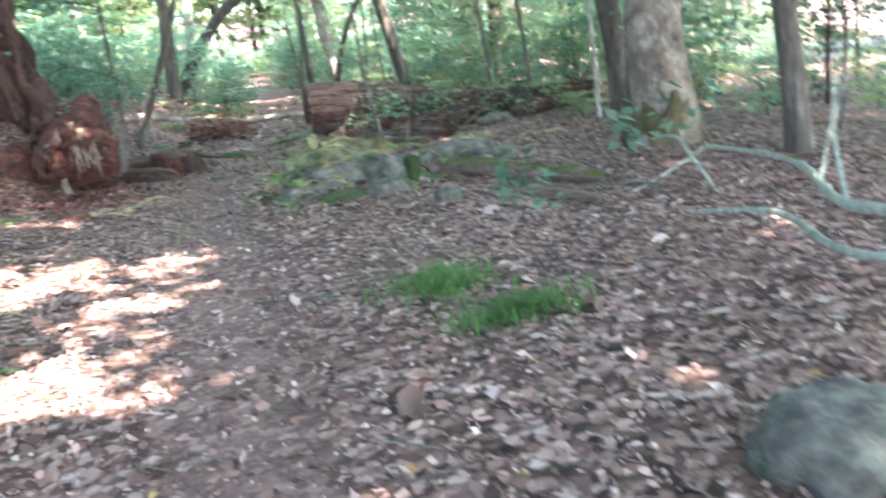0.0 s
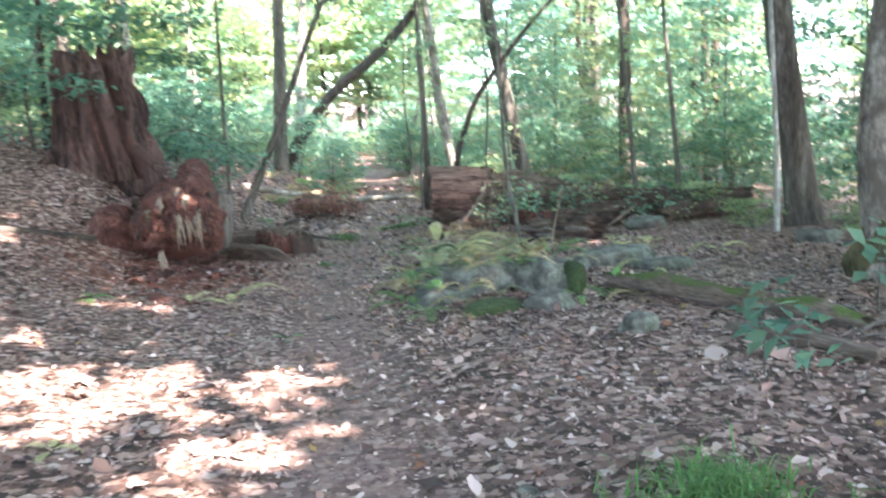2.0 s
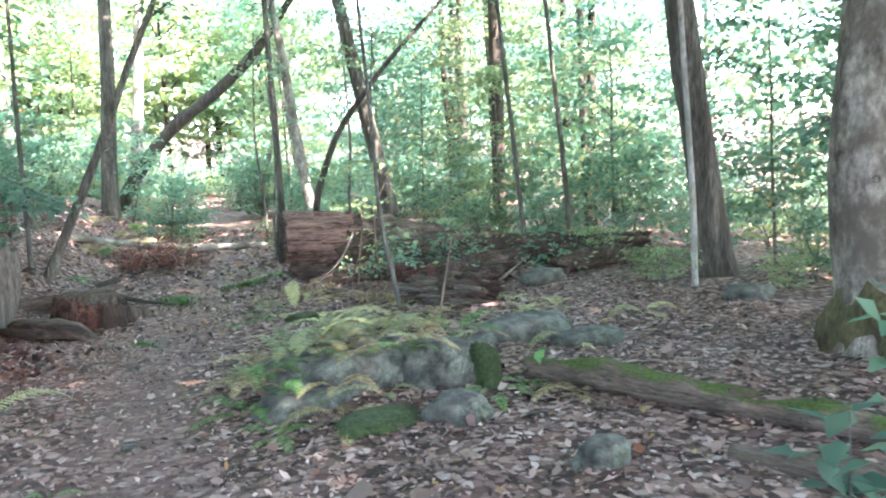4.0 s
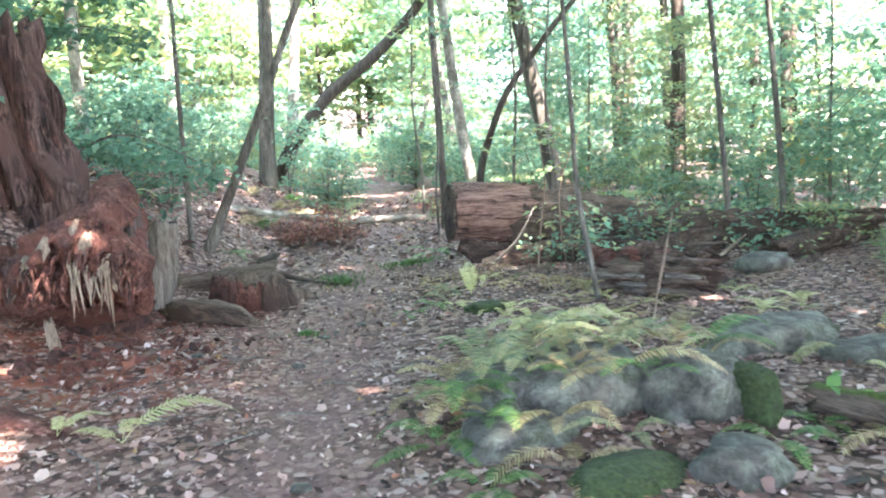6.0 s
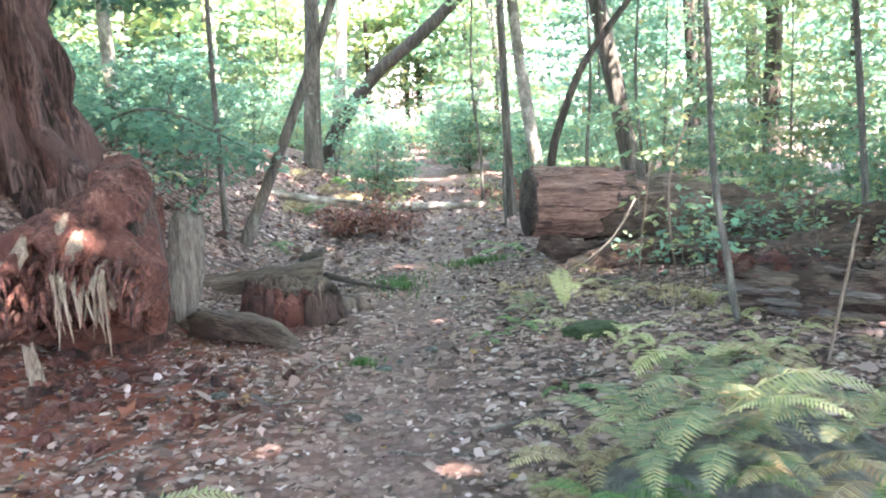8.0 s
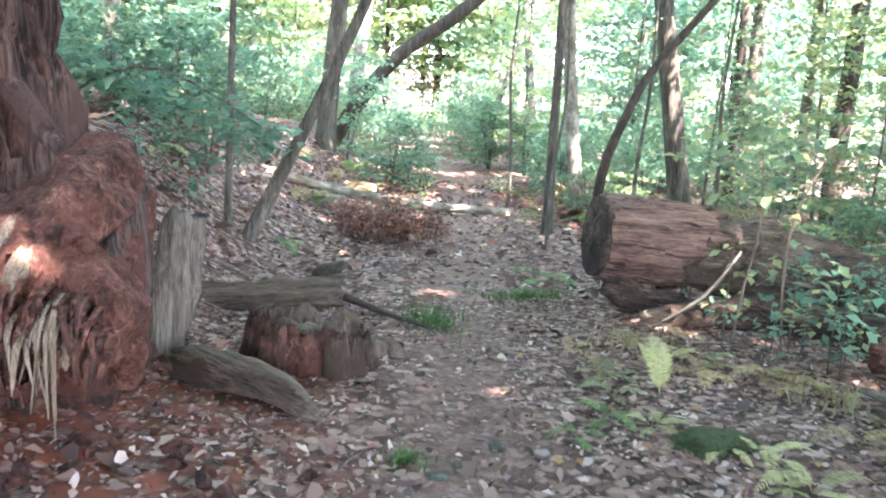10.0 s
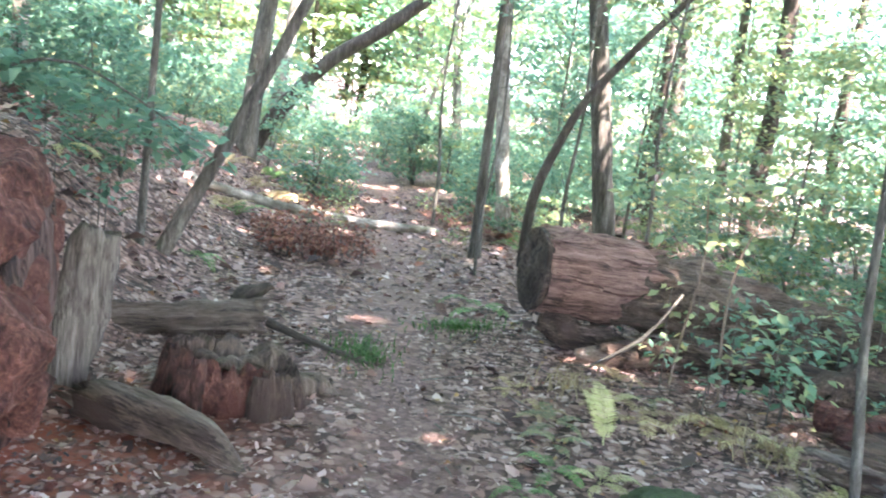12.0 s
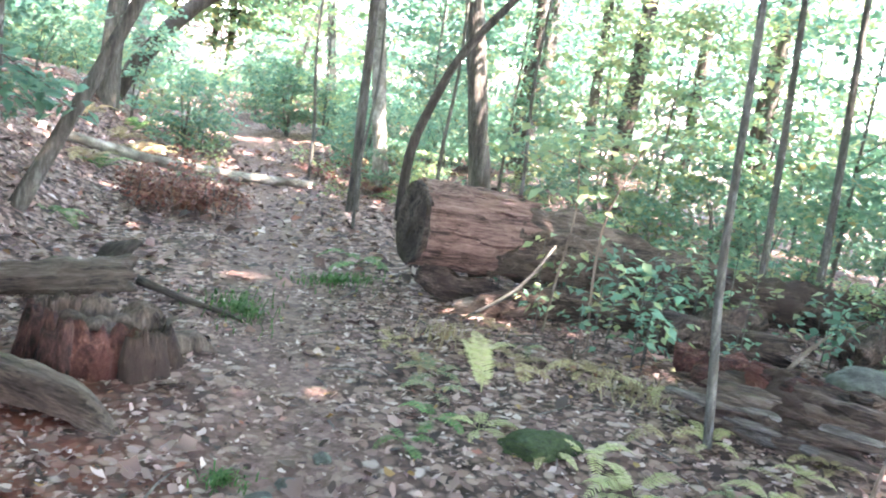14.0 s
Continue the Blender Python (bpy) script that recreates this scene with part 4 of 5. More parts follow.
SPECS = [
    # x, y, lean, radius, height, bark, label
    (0.15, 23.4, 0.065, 0.2, 11, M_BARK, "straight grey-brown forest tree beside the trail"),
    (-0.6, 14.5, 0.452, 0.065, 6.0, M_BARK, "slender slanting grey tree over the bank"),
    (-0.78, 14.3, 0.015, 0.034, 6, M_STEM, "thin upright grey sapling on the bank"),
    (3.16, 17.0, -0.01, 0.07, 8, M_BARK, "thin upright tree behind the sawn log"),
    (4.23, 19.0, -0.124, 0.12, 9, M_BARK_PALE, "pale leaning tree behind the sawn log"),
    (5.9, 18.7, -0.19, 0.175, 11, M_BARK, "thick grey tree leaning over the undergrowth"),
    (8.3, 18.4, 0.005, 0.155, 11, M_BARK_DARK, "straight dark-barked tree in the undergrowth"),
    (5.7, 12.3, -0.077, 0.036, 7, M_STEM, "slim grey tree in the undergrowth"),
    (6.45, 12.3, -0.075, 0.04, 7, M_STEM, "slim bent grey tree in the undergrowth"),
    (9.54, 24.0, -0.026, 0.12, 10, M_BARK_DARK, "straight distant dark tree"),
    (10.02, 22.0, -0.026, 0.125, 10, M_BARK, "straight distant grey tree"),
    (6.41, 30.0, -0.125, 0.15, 11, M_BARK_PALE, "pale birch-like tree far off"),
    (4.74, 30.0, 0.289, 0.09, 9, M_BARK_PALE, "slanting pale dead tree far off"),
    (-2.96, 19.0, 0.003, 0.12, 9, M_BARK_PALE, "pale trunk on the bank behind the snag"),
    (-4.0, 19.0, -0.1, 0.14, 9, M_BARK, "grey trunk on the bank behind the snag"),
    (0.83, 30.0, 0.1, 0.2, 12, M_BARK_PALE, "pale straight tree far along the trail"),
    (7.0, 9.9, -0.14, 0.2, 11, M_BARK, "leaning grey tree behind the great tree"),
    (5.64, 4.56, -0.12, 0.11, 9, M_BARK, "slim dark tree beside the great tree"),
    (10.16, 25.0, 0.048, 0.19, 12, M_BARK, "straight grey tree far off"),
    (10.99, 20.0, 0.014, 0.11, 10, M_BARK_DARK, "thin dark tree far off"),
    (9.74, 17.0, 0.042, 0.11, 10, M_BARK_DARK, "thin dark tree in the undergrowth"),
    (9.08, 16.0, -0.01, 0.1, 10, M_BARK, "thin grey tree in the undergrowth"),
    (10.4, 26.0, 0.037, 0.2, 12, M_BARK, "straight grey tree far off"),
    (-2.44, 34.0, 0.083, 0.17, 12, M_BARK_PALE, "pale tree far up the bank"),
    (-2.6, 30.0, 0.0, 0.2, 12, M_BARK_PALE, "pale tree far up the bank"),
]
for i, (x, y, lx, r, top, bark, label) in enumerate(SPECS):
    far = y > 21
    tree(x, y, (lx, 0.0), r, top, bark, label, (M_LEAF if i % 3 else M_LEAF_YEL, 30 if far else 22, 55, 2.4 if far else 1.7, 0.16 if far else 0.13, top * 0.5), segs=12)


def curved(name, x, y, pts, radii, bark, label, group="forest trees"):
    e = empty(name, pose(x, y, 0), label, "tree", group)
    part("trunk", tube("trunk", pts, radii, 12, 0.1, 0.05, 5, step=0.2, seed=x), bark, e)
    p, c = clumps(14, 50, pts[-1], (1.5, 1.5, 0.8), 0.3)
    part("crown", leaf_mesh("crown", p, rng.uniform(0.09, 0.16, len(p))), M_LEAF, e, kind="stuff")
    return e


curved("leaning_tree", 3.66, 16.5, [(0, 0, -0.1), (0.02, 0, 0.9), (0.24, 0, 1.58), (0.53, 0, 2.2), (0.95, 0, 2.75), (1.6, 0, 3.5), (2.5, 0, 4.4), (3.3, 0, 5.2)], [0.075, 0.065, 0.06, 0.056, 0.052, 0.045, 0.03, 0.015], M_BARK_DARK, "dark crooked tree leaning over behind the sawn log")
curved("leaning_tree", 0.1, 25.8, [(0, 0, 0.1), (0.25, 0, 0.8), (0.82, 0, 1.75), (1.75, 0, 2.9), (3.1, 0, 3.95), (4.2, 0, 5.0), (5.2, 0, 6.3), (6.0, 0, 7.4)], [0.2, 0.19, 0.18, 0.17, 0.16, 0.14, 0.1, 0.05], M_BARK_DARK, "dark arching tree leaning across the trail")


def sapling(x, y, pts, radii, label, leaves=0, mat=None, bark=None, seed=0):
    z = height(x, y)
    e = empty("sapling", pose(x, y, z), label, "sapling", "saplings")
    part("stem", tube("stem", [(0, 0, -0.05)] + pts, [radii[0]] + radii, 9, 0.08, 0, 6, step=0.15, seed=seed), bark or M_STEM, e)
    if leaves:
        top = pts[-1]
        p, c = clumps(max(4, leaves // 30), 30, (top[0] * 0.8, top[1] * 0.8, top[2] * 0.85), (0.9, 0.9, top[2] * 0.3), 0.2)
        for k in range(min(5, len(c))):
            h = min(top[2] * 0.95, max(0.6, c[k][2] - 0.2))
            b = (top[0] * h / top[2], top[1] * h / top[2], h)
            part("twig", tube("twig", [b, tuple(c[k])], [radii[-1] * 0.7, 0.004], 5, step=0.3), bark or M_STEM, e)
        part("foliage", leaf_mesh("foliage", p, rng.uniform(0.07, 0.13, len(p))), mat or M_LEAF, e, kind="stuff")
    return e


sapling(2.96, 9.85, [(-0.07, 0, 0.4), (-0.16, 0, 1.0), (-0.18, 0.05, 2.1), (-0.3, 0.1, 4.5)], [0.025, 0.022, 0.019, 0.013], "slender grey sapling in front of the decayed log", 120)
sapling(-2.42, 7.02, [(-0.06, 0, 0.5), (-0.1, 0, 1.5), (-0.22, 0, 3.0), (-0.35, 0, 4.5)], [0.035, 0.028, 0.022, 0.015], "thin pale sapling on the bank", 500, M_LEAF_DEEP)
sapling(6.1, 9.2, [(0.0, 0, 0.4), (0.0, 0, 0.9), (-0.05, 0, 2.0), (-0.2, 0, 5.0)], [0.036, 0.034, 0.03, 0.026, 0.016], "slim white-barked stem behind the great tree", 0, None, M_BIRCH)
sapling(3.05, 11.75, [(0.05, 0, 0.4), (0.12, 0, 0.9), (0.1, 0.05, 1.35)], [0.01, 0.008, 0.005], "thin bare pale stem before the sawn log", 0, None, M_PALEWOOD)
sapling(3.3, 11.5, [(-0.06, 0, 0.5), (-0.02, 0, 1.0), (0.3, 0.05, 1.6)], [0.01, 0.008, 0.005], "thin bare pale stem before the sawn log", 30, M_LEAF_YEL, M_PALEWOOD)
sapling(4.1, 14.4, [(0.1, 0, 0.8), (0.05, 0, 2.0), (0.2, 0.05, 3.6)], [0.022, 0.018, 0.012], "thin sapling behind the sawn log", 160, M_LEAF_YEL)
sapling(2.75, 15.6, [(0.0, 0, 0.8), (0.1, 0, 1.8), (0.05, 0.05, 3.2)], [0.02, 0.016, 0.01], "thin sapling beside the trail", 120, M_LEAF)
sapling(3.4, 20.4, [(0.0, 0, 0.9), (-0.1, 0, 2.4), (0.05, 0.05, 4.6)], [0.03, 0.024, 0.014], "thin sapling beside the trail", 200, M_LEAF_YEL)
sapling(4.6, 17.6, [(0.0, 0, 0.9), (0.1, 0, 2.4), (0.0, 0.05, 5.2)], [0.03, 0.024, 0.014], "thin sapling in the undergrowth", 200, M_LEAF)
sapling(3.02, 9.0, [(0.06, 0, 0.25), (0.12, 0, 0.5), (0.2, 0.02, 0.8)], [0.01, 0.009, 0.006], "thin bare pale stem before the decayed log", 0, None, M_PALEWOOD)

# ---- undergrowth ----
def bush(name, mat, n, per, rad, hgt, leaf, label, seed):
    e = empty(name, pose(0, 0, -50), label, "shrub", "undergrowth shrubs")
    p, c = clumps(n, per, (0, 0, hgt * 0.55), (rad, rad, hgt * 0.5), rad * 0.2)
    p[:, 2] = np.abs(p[:, 2]) + 0.03
    for k in range(3):
        part("stem", tube("stem", [(0, 0, -0.05), (c[k][0] * 0.4, c[k][1] * 0.4, abs(c[k][2]) * 0.6), (c[k][0], c[k][1], abs(c[k][2]))], [0.018, 0.012, 0.004], 5, step=0.3, seed=k), M_STEM, e)
    part("foliage", leaf_mesh("foliage", p, rng.uniform(0.7, 1.3, len(p)) * leaf), mat, e, kind="stuff")
    return e


KINDS = [bush("shrub", M_LEAF, 34, 26, 0.85, 1.4, 0.11, "leafy green undergrowth shrub", 1), bush("shrub", M_LEAF_DEEP, 36, 26, 0.9, 1.6, 0.115, "dark green leafy undergrowth shrub", 2),
         bush("shrub", M_LEAF_YEL, 30, 24, 0.75, 1.1, 0.1, "yellow-green leafy undergrowth shrub", 3), bush("shrub", M_LEAF, 44, 28, 1.1, 2.8, 0.13, "tall green leafy shrub", 4)]
MID = [tree(0, 0, (0.03, 0.02), 0.045, 6.0, M_STEM, "slender understorey tree with green leaves", (M_LEAF, 75, 34, 2.1, 0.19, 0.8), 7, name="understorey_tree"),
       tree(0, 0, (-0.05, 0.0), 0.05, 7.5, M_BARK_DARK, "dark-stemmed understorey tree with green leaves", (M_LEAF_DEEP, 80, 34, 2.3, 0.19, 1.2), 7, name="understorey_tree"),
       tree(0, 0, (0.06, -0.02), 0.04, 6.5, M_STEM, "understorey tree with yellow-green leaves", (M_LEAF_YEL, 75, 34, 2.2, 0.19, 1.0), 7, name="understorey_tree")]
FAR = [tree(0, 0, (0.01, 0.0), 0.17, 13, M_BARK, "tall distant forest tree with full crown", (M_LEAF, 90, 38, 3.8, 0.36, 1.2), 8, name="forest_tree"),
       tree(0, 0, (-0.02, 0.0), 0.14, 12, M_BARK_DARK, "tall distant dark tree with full crown", (M_LEAF_YEL, 86, 38, 3.6, 0.36, 1.0), 8, name="forest_tree"),
       tree(0, 0, (0.03, 0.0), 0.13, 11, M_BARK_PALE, "tall distant pale-barked tree", (M_LEAF, 84, 38, 3.6, 0.36, 1.0), 8, name="forest_tree")]
for o in KINDS + MID + FAR:
    o.location.z = -50


def put(src, x, y, s, turn):
    m = pose(x, y, height(x, y) - 0.02, 0, 0, turn) @ Matrix.Diagonal((s, s, s, 1))
    return copy_thing(src, m)


r = random.Random(21)


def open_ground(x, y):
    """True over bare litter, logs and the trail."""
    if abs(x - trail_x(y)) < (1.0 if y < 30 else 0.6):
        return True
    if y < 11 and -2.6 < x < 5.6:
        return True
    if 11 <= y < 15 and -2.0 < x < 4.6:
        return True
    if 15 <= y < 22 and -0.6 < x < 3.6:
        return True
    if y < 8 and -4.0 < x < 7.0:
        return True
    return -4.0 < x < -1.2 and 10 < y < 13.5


count = 0
while count < 270:
    x, y = r.uniform(-14, 18), r.uniform(8, 42)
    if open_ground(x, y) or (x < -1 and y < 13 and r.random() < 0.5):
        continue
    if 3 < x < 9 and y < 20 and r.random() < 0.6:
        continue
    k = r.choice([0, 0, 2, 2, 0, 3] if x > 0 else [0, 0, 2, 3, 1])
    put(KINDS[k], x, y, r.uniform(0.65, 1.2) * (0.55 if y < 18 and x > 2 else 0.8 if y < 20 else 1.05), r.uniform(0, 360))
    count += 1
count = 0
while count < 70:
    x, y = r.uniform(-16, 24), r.uniform(11, 48)
    if (x > 4 and r.random() < 0.5) or abs(x - trail_x(y)) < 1.8 or (y < 17 and -3.0 < x < 7.5) or (y < 26 and -1.5 < x < 5):
        continue
    put(r.choice(MID), x, y, r.uniform(0.7, 1.25), r.uniform(0, 360))
    count += 1
count = 0
while count < 46:
    x, y = r.uniform(-34, 44), r.uniform(26, 70)
    if (x > 5 and r.random() < 0.75) or (x > -2 and r.random() < 0.3) or (y < 45 and abs(x - trail_x(y)) < 2.0) or (y < 34 and -4 < x < 12):
        continue
    put(r.choice(FAR), x, y, r.uniform(0.75, 1.25), r.uniform(0, 360))
    count += 1
for x, y, k, z in [(6.6, 13.2, 0, 0.75), (7.6, 12.6, 3, 0.7), (8.4, 14.2, 3, 0.75), (7.2, 14.6, 0, 0.95), (6.2, 14.9, 2, 0.85), (9.4, 13.2, 0, 1.0), (5.6, 15.6, 0, 0.7), (8.8, 16.4, 3, 0.8), (7.0, 16.8, 3, 0.7), (10.4, 15.4, 3, 0.9), (9.9, 12.0, 2, 0.9), (11.5, 13.6, 3, 0.9), (5.2, 14.2, 2, 0.65), (6.6, 11.9, 2, 0.55), (7.8, 11.0, 0, 0.6), (9.0, 10.6, 3, 0.6), (10.2, 18.5, 3, 1.0), (12.5, 17.0, 3, 1.0), (6.0, 20.5, 3, 0.8), (4.9, 22.5, 0, 1.0), (8.0, 9.2, 2, 0.6), (9.0, 8.0, 0, 0.7), (8.4, 6.4, 2, 0.6), (7.2, 6.9, 0, 0.5), (7.7, 5.2, 1, 0.5), (7.0, 3.4, 0, 0.45), (8.3, 2.4, 1, 0.6), (6.8, 8.6, 2, 0.4)]:
    put(KINDS[k], x, y, z, x * 77)
for x, y, k, z in [(8.6, 7.4, 1, 0.62), (9.8, 5.8, 0, 0.7), (8.2, 10.2, 0, 0.55), (7.6, 4.0, 1, 0.55), (10.5, 8.8, 2, 0.7), (7.9, 13.4, 0, 0.62), (9.2, 15.2, 2, 0.6), (6.9, 15.6, 2, 0.5), (10.8, 17.6, 0, 0.8), (9.4, 20.5, 2, 0.85), (12.6, 14.0, 2, 0.8), (7.4, 21.0, 0, 0.7), (12.2, 21.5, 0, 1.0), (5.2, 26.5, 2, 0.9), (8.2, 27.0, 0, 1.0)]:
    put(MID[k], x, y, z, x * 91)
for x, y, k in [(-5, 4, 1), (-7, 8, 0), (-6, 11.5, 1), (-4.6, 9.2, 1), (-8, -2, 2), (-5, -5, 0), (0, -8, 1), (5, -6, 0), (8, -2, 2), (9.5, 3, 0), (10, 7, 1), (11, 11, 0), (-9, 14, 1), (13, 5, 2), (-3.6, 14.5, 1), (-6, 17, 0)]:
    put(MID[k], x, y, 1.1, x * 50)
for x, y in [(-12, 2), (-12, -10), (0, -16), (12, -10), (16, 2), (18, 14), (-14, 16)]:
    put(FAR[int(abs(x)) % 3], x, y, 1.0, y * 30)
for x, y, k, z in [(2.6, 40, 1, 0.8), (6.5, 38, 0, 0.75), (4.8, 46, 1, 1.0), (9.0, 44, 0, 0.9), (-1.5, 38, 1, 0.85), (12.0, 36, 2, 0.7), (0.5, 50, 0, 1.1), (7.5, 52, 1, 1.1)]:
    put(FAR[k], x, y, z, x * 37)
for o in KINDS + MID + FAR:
    for q in (*o.children_recursive, o):
        bpy.data.objects.remove(q)

# ---- added leaf roof, mostly unseen: casts shade, with gaps shaped for sun flecks ----
FLECKS = [(-1.38, 10.08, 0.42), (2.8, 12.9, 0.28), (4.7, 6.35, 0.14), (-0.1, 5.2, 0.35), (-2.9, 5.4, 0.5), (-1.9, 8.2, 0.35), (-1.1, 5.3, 0.85), (-0.25, 4.2, 0.6), (-0.7, 2.8, 0.75), (-2.4, 6.7, 0.55), (-1.27, 7.7, 0.4), (-2.0, 3.9, 0.7), (2.09, 1.36, 0.3), (1.45, 12.0, 0.3), (-1.6, 9.2, 0.22), (2.7, 12.2, 0.4), (1.2, 20.8, 0.8), (6.5, 11.7, 0.5), (4.6, 5.2, 0.25), (-1.6, 1.5, 0.6), (3.6, 9.3, 0.2), (4.4, 8.3, 0.25), (5.5, 13.8, 0.5), (7.2, 15.0, 0.7), (-3.4, 10.2, 0.5)]


def roof():
    e = empty("canopy_tree", pose(-6.5, -4.5, height(-6.5, -4.5)), "green canopy leaves overhead, mostly unseen, added to shade the forest floor", "tree", "forest trees")
    # unseen trunk, added to carry the shading leaves
    part("trunk", tube("trunk", [(0, 0, -0.2), (0, 0, 4), (0.5, 0, 9), (1.5, 0.2, 13)], [0.32, 0.25, 0.2, 0.1], 14, 0.1, 0.05, step=0.5), M_BARK, e)
    g = np.stack([rng.uniform(-9, 7.5, 14500), rng.uniform(-7, 27, 14500)], 1)
    keep = np.ones(len(g), bool)
    for x, y, rad in FLECKS:
        d = np.hypot(g[:, 0] - x, g[:, 1] - y)
        keep &= d > rad * rng.uniform(0.6, 1.4, len(g))
    holes = np.array([noise.noise(Vector((x * 0.8, y * 0.8, 5.5))) for x, y in g])
    keep &= (holes < 0.35) | (g[:, 1] < 19)
    keep &= (g[:, 1] < 20) | (g[:, 0] < 5)
    # leaves thinned over the bank beyond the snag to let more light in
    keep &= (g[:, 0] > -2.5) | (g[:, 1] < 14) | (rng.uniform(0, 1, len(g)) < 0.55)
    keep &= (g[:, 1] < 16.5) | (rng.uniform(0, 1, len(g)) < 0.5)
    # added clusters that shade the arching tree and slim trees behind the sawn log
    more = np.stack([rng.uniform(-1.0, 4.0, 1500), rng.uniform(27, 31.5, 1500)], 1)
    g = np.concatenate([g[keep], more])
    h = rng.uniform(8.5, 12.5, len(g))
    k = h / SUN_DIR.z
    c = np.stack([g[:, 0] + SUN_DIR.x * k, g[:, 1] + SUN_DIR.y * k, h], 1)
    p = np.repeat(c, 8, 0) + rng.normal(0, 0.17, (len(c) * 8, 3))
    p -= np.array(e.matrix_basis.translation)
    part("crown", leaf_mesh("crown", p, rng.uniform(0.24, 0.4, len(p)), flat=0.75, slim=0.38), M_LEAF, e, kind="stuff")


roof()


# ---- ferns ----
def frond_mesh(length, width, arch, pairs=16, seed=0):
    """One arching frond: a midrib with pinnae on both sides, narrowing to the tip."""
    q = random.Random(seed)
    verts, faces = [], []

    def rib(t):
        return Vector((length * (t * 0.95 - 0.1 * t * t), 0, length * (arch * t - arch * 1.15 * t * t)))

    n = 10
    for i in range(n + 1):
        c, w = rib(i / n), 0.006 * (1 - 0.8 * i / n)
        verts += [c + Vector((0, w, 0)), c + Vector((0, -w, 0)), c + Vector((0, 0, w))]
    for i in range(n):
        for a, b in ((0, 1), (1, 2), (2, 0)):
            faces.append((i * 3 + a, i * 3 + b, i * 3 + 3 + b, i * 3 + 3 + a))
    for i in range(pairs):
        t = 0.16 + 0.82 * i / pairs
        c, d = rib(t), (rib(t + 0.02) - rib(t)).normalized()
        ln = width * (math.sin(math.pi * min(1, (t - 0.05) * 0.85 + 0.18)) ** 0.8) * q.uniform(0.85, 1.1)
        hw = 0.37 * length * 0.82 / pairs
        for s in (1, -1):
            o = Vector((0, s, 0)) * ln + d * ln * 0.35 + Vector((0, 0, -ln * 0.18 + q.uniform(-0.1, 0.1) * ln))
            b = len(verts)
            verts += [c - d * hw * 0.5, c + o * 0.45 - d * hw, c + o, c + o * 0.45 + d * hw, c + d * hw * 0.5]
            faces += [(b, b + 1, b + 3, b + 4), (b + 1, b + 2, b + 3)] if s < 0 else [(b + 4, b + 3, b + 1, b), (b + 3, b + 2, b + 1)]
    return mesh_of("frond", verts, faces, False)


FRONDS = [frond_mesh(1.0, 0.17, 0.75, 26, 1), frond_mesh(1.0, 0.14, 0.5, 26, 2), frond_mesh(1.0, 0.18, 1.0, 24, 3), frond_mesh(1.0, 0.15, 0.35, 24, 4)]
FRONDS_BY = {}


def fern(x, y, mat, sizes, turns, label, lift=0.0, tilt=0.0, kind=None):
    e = empty("fern", pose(x, y, height(x, y) + lift), label, "fern", "ferns")
    for i, (s, a) in enumerate(zip(sizes, turns)):
        src = FRONDS[(i if kind is None else kind) % 4]
        key = (src.name, mat.name)
        if key not in FRONDS_BY:
            FRONDS_BY[key] = src.copy()
            FRONDS_BY[key].name = "frond"
            FRONDS_BY[key].materials.append(mat)
        ob = part("frond", FRONDS_BY[key], mat, e)
        ob.matrix_basis = pose(0, 0, 0, 0, -tilt, a) @ Matrix.Diagonal((s, s, s, 1))
    return e


def ring(n, q, size, around=360, start=0):
    return [size * q.uniform(0.7, 1.15) for _ in range(n)], [start + around * i / n + q.uniform(-18, 18) for i in range(n)]


q = random.Random(31)
PALE, GRN, TAN, RUST = "pale yellow-green fern frond clump", "fresh green fern clump", "withered tan and yellow fern clump", "rust-red withered fern clump"
fern(-0.5, 7.65, M_FERN_PALE, [0.72, 0.4, 0.3], [22, 150, 80], "pale yellow-green fern frond arching over the litter", 0.02, 8)
fern(-0.85, 7.85, M_FERN_PALE, [0.35, 0.3], [40, 100], PALE, 0.02, 10)
for x, y, n, sz, up in [(1.7, 7.2, 4, 0.42, 0.22), (2.2, 7.5, 4, 0.44, 0.28), (1.55, 6.95, 4, 0.36, 0.08), (1.1, 7.25, 5, 0.36, 0.08), (1.45, 7.25, 4, 0.4, 0.16), (2.05, 7.05, 3, 0.38, 0.2), (1.2, 7.7, 6, 0.4, 0.1), (1.85, 7.6, 4, 0.42, 0.32), (1.15, 7.4, 6, 0.4, 0.12), (1.4, 7.8, 6, 0.44, 0.2), (1.75, 7.85, 5, 0.46, 0.26), (2.1, 7.75, 4, 0.44, 0.24), (1.55, 7.35, 5, 0.42, 0.26), (1.95, 7.3, 4, 0.5, 0.3), (2.3, 7.35, 3, 0.5, 0.26), (1.25, 7.05, 5, 0.34, 0.06),
                        (1.0, 7.65, 5, 0.34, 0.02), (1.3, 8.15, 4, 0.36, 0.04), (2.7, 7.7, 3, 0.42, 0.02), (1.8, 6.75, 3, 0.36, 0.02), (2.45, 6.6, 3, 0.34, 0.0), (1.65, 7.6, 5, 0.46, 0.3), (1.35, 7.5, 6, 0.4, 0.22)]:
    s, a = ring(n, q, sz, 260, -150 + q.uniform(-60, 60))
    mat = q.choice([M_FERN_TAN, M_FERN_TAN, M_FERN_GREEN, M_FERN_WAN, M_FERN_WAN])
    fern(x, y, mat, s, a, {M_FERN_TAN.name: TAN, M_FERN_PALE.name: PALE, M_FERN_GREEN.name: GRN, M_FERN_WAN.name: "fading grey-green fern clump"}[mat.name], up, q.uniform(4, 26))
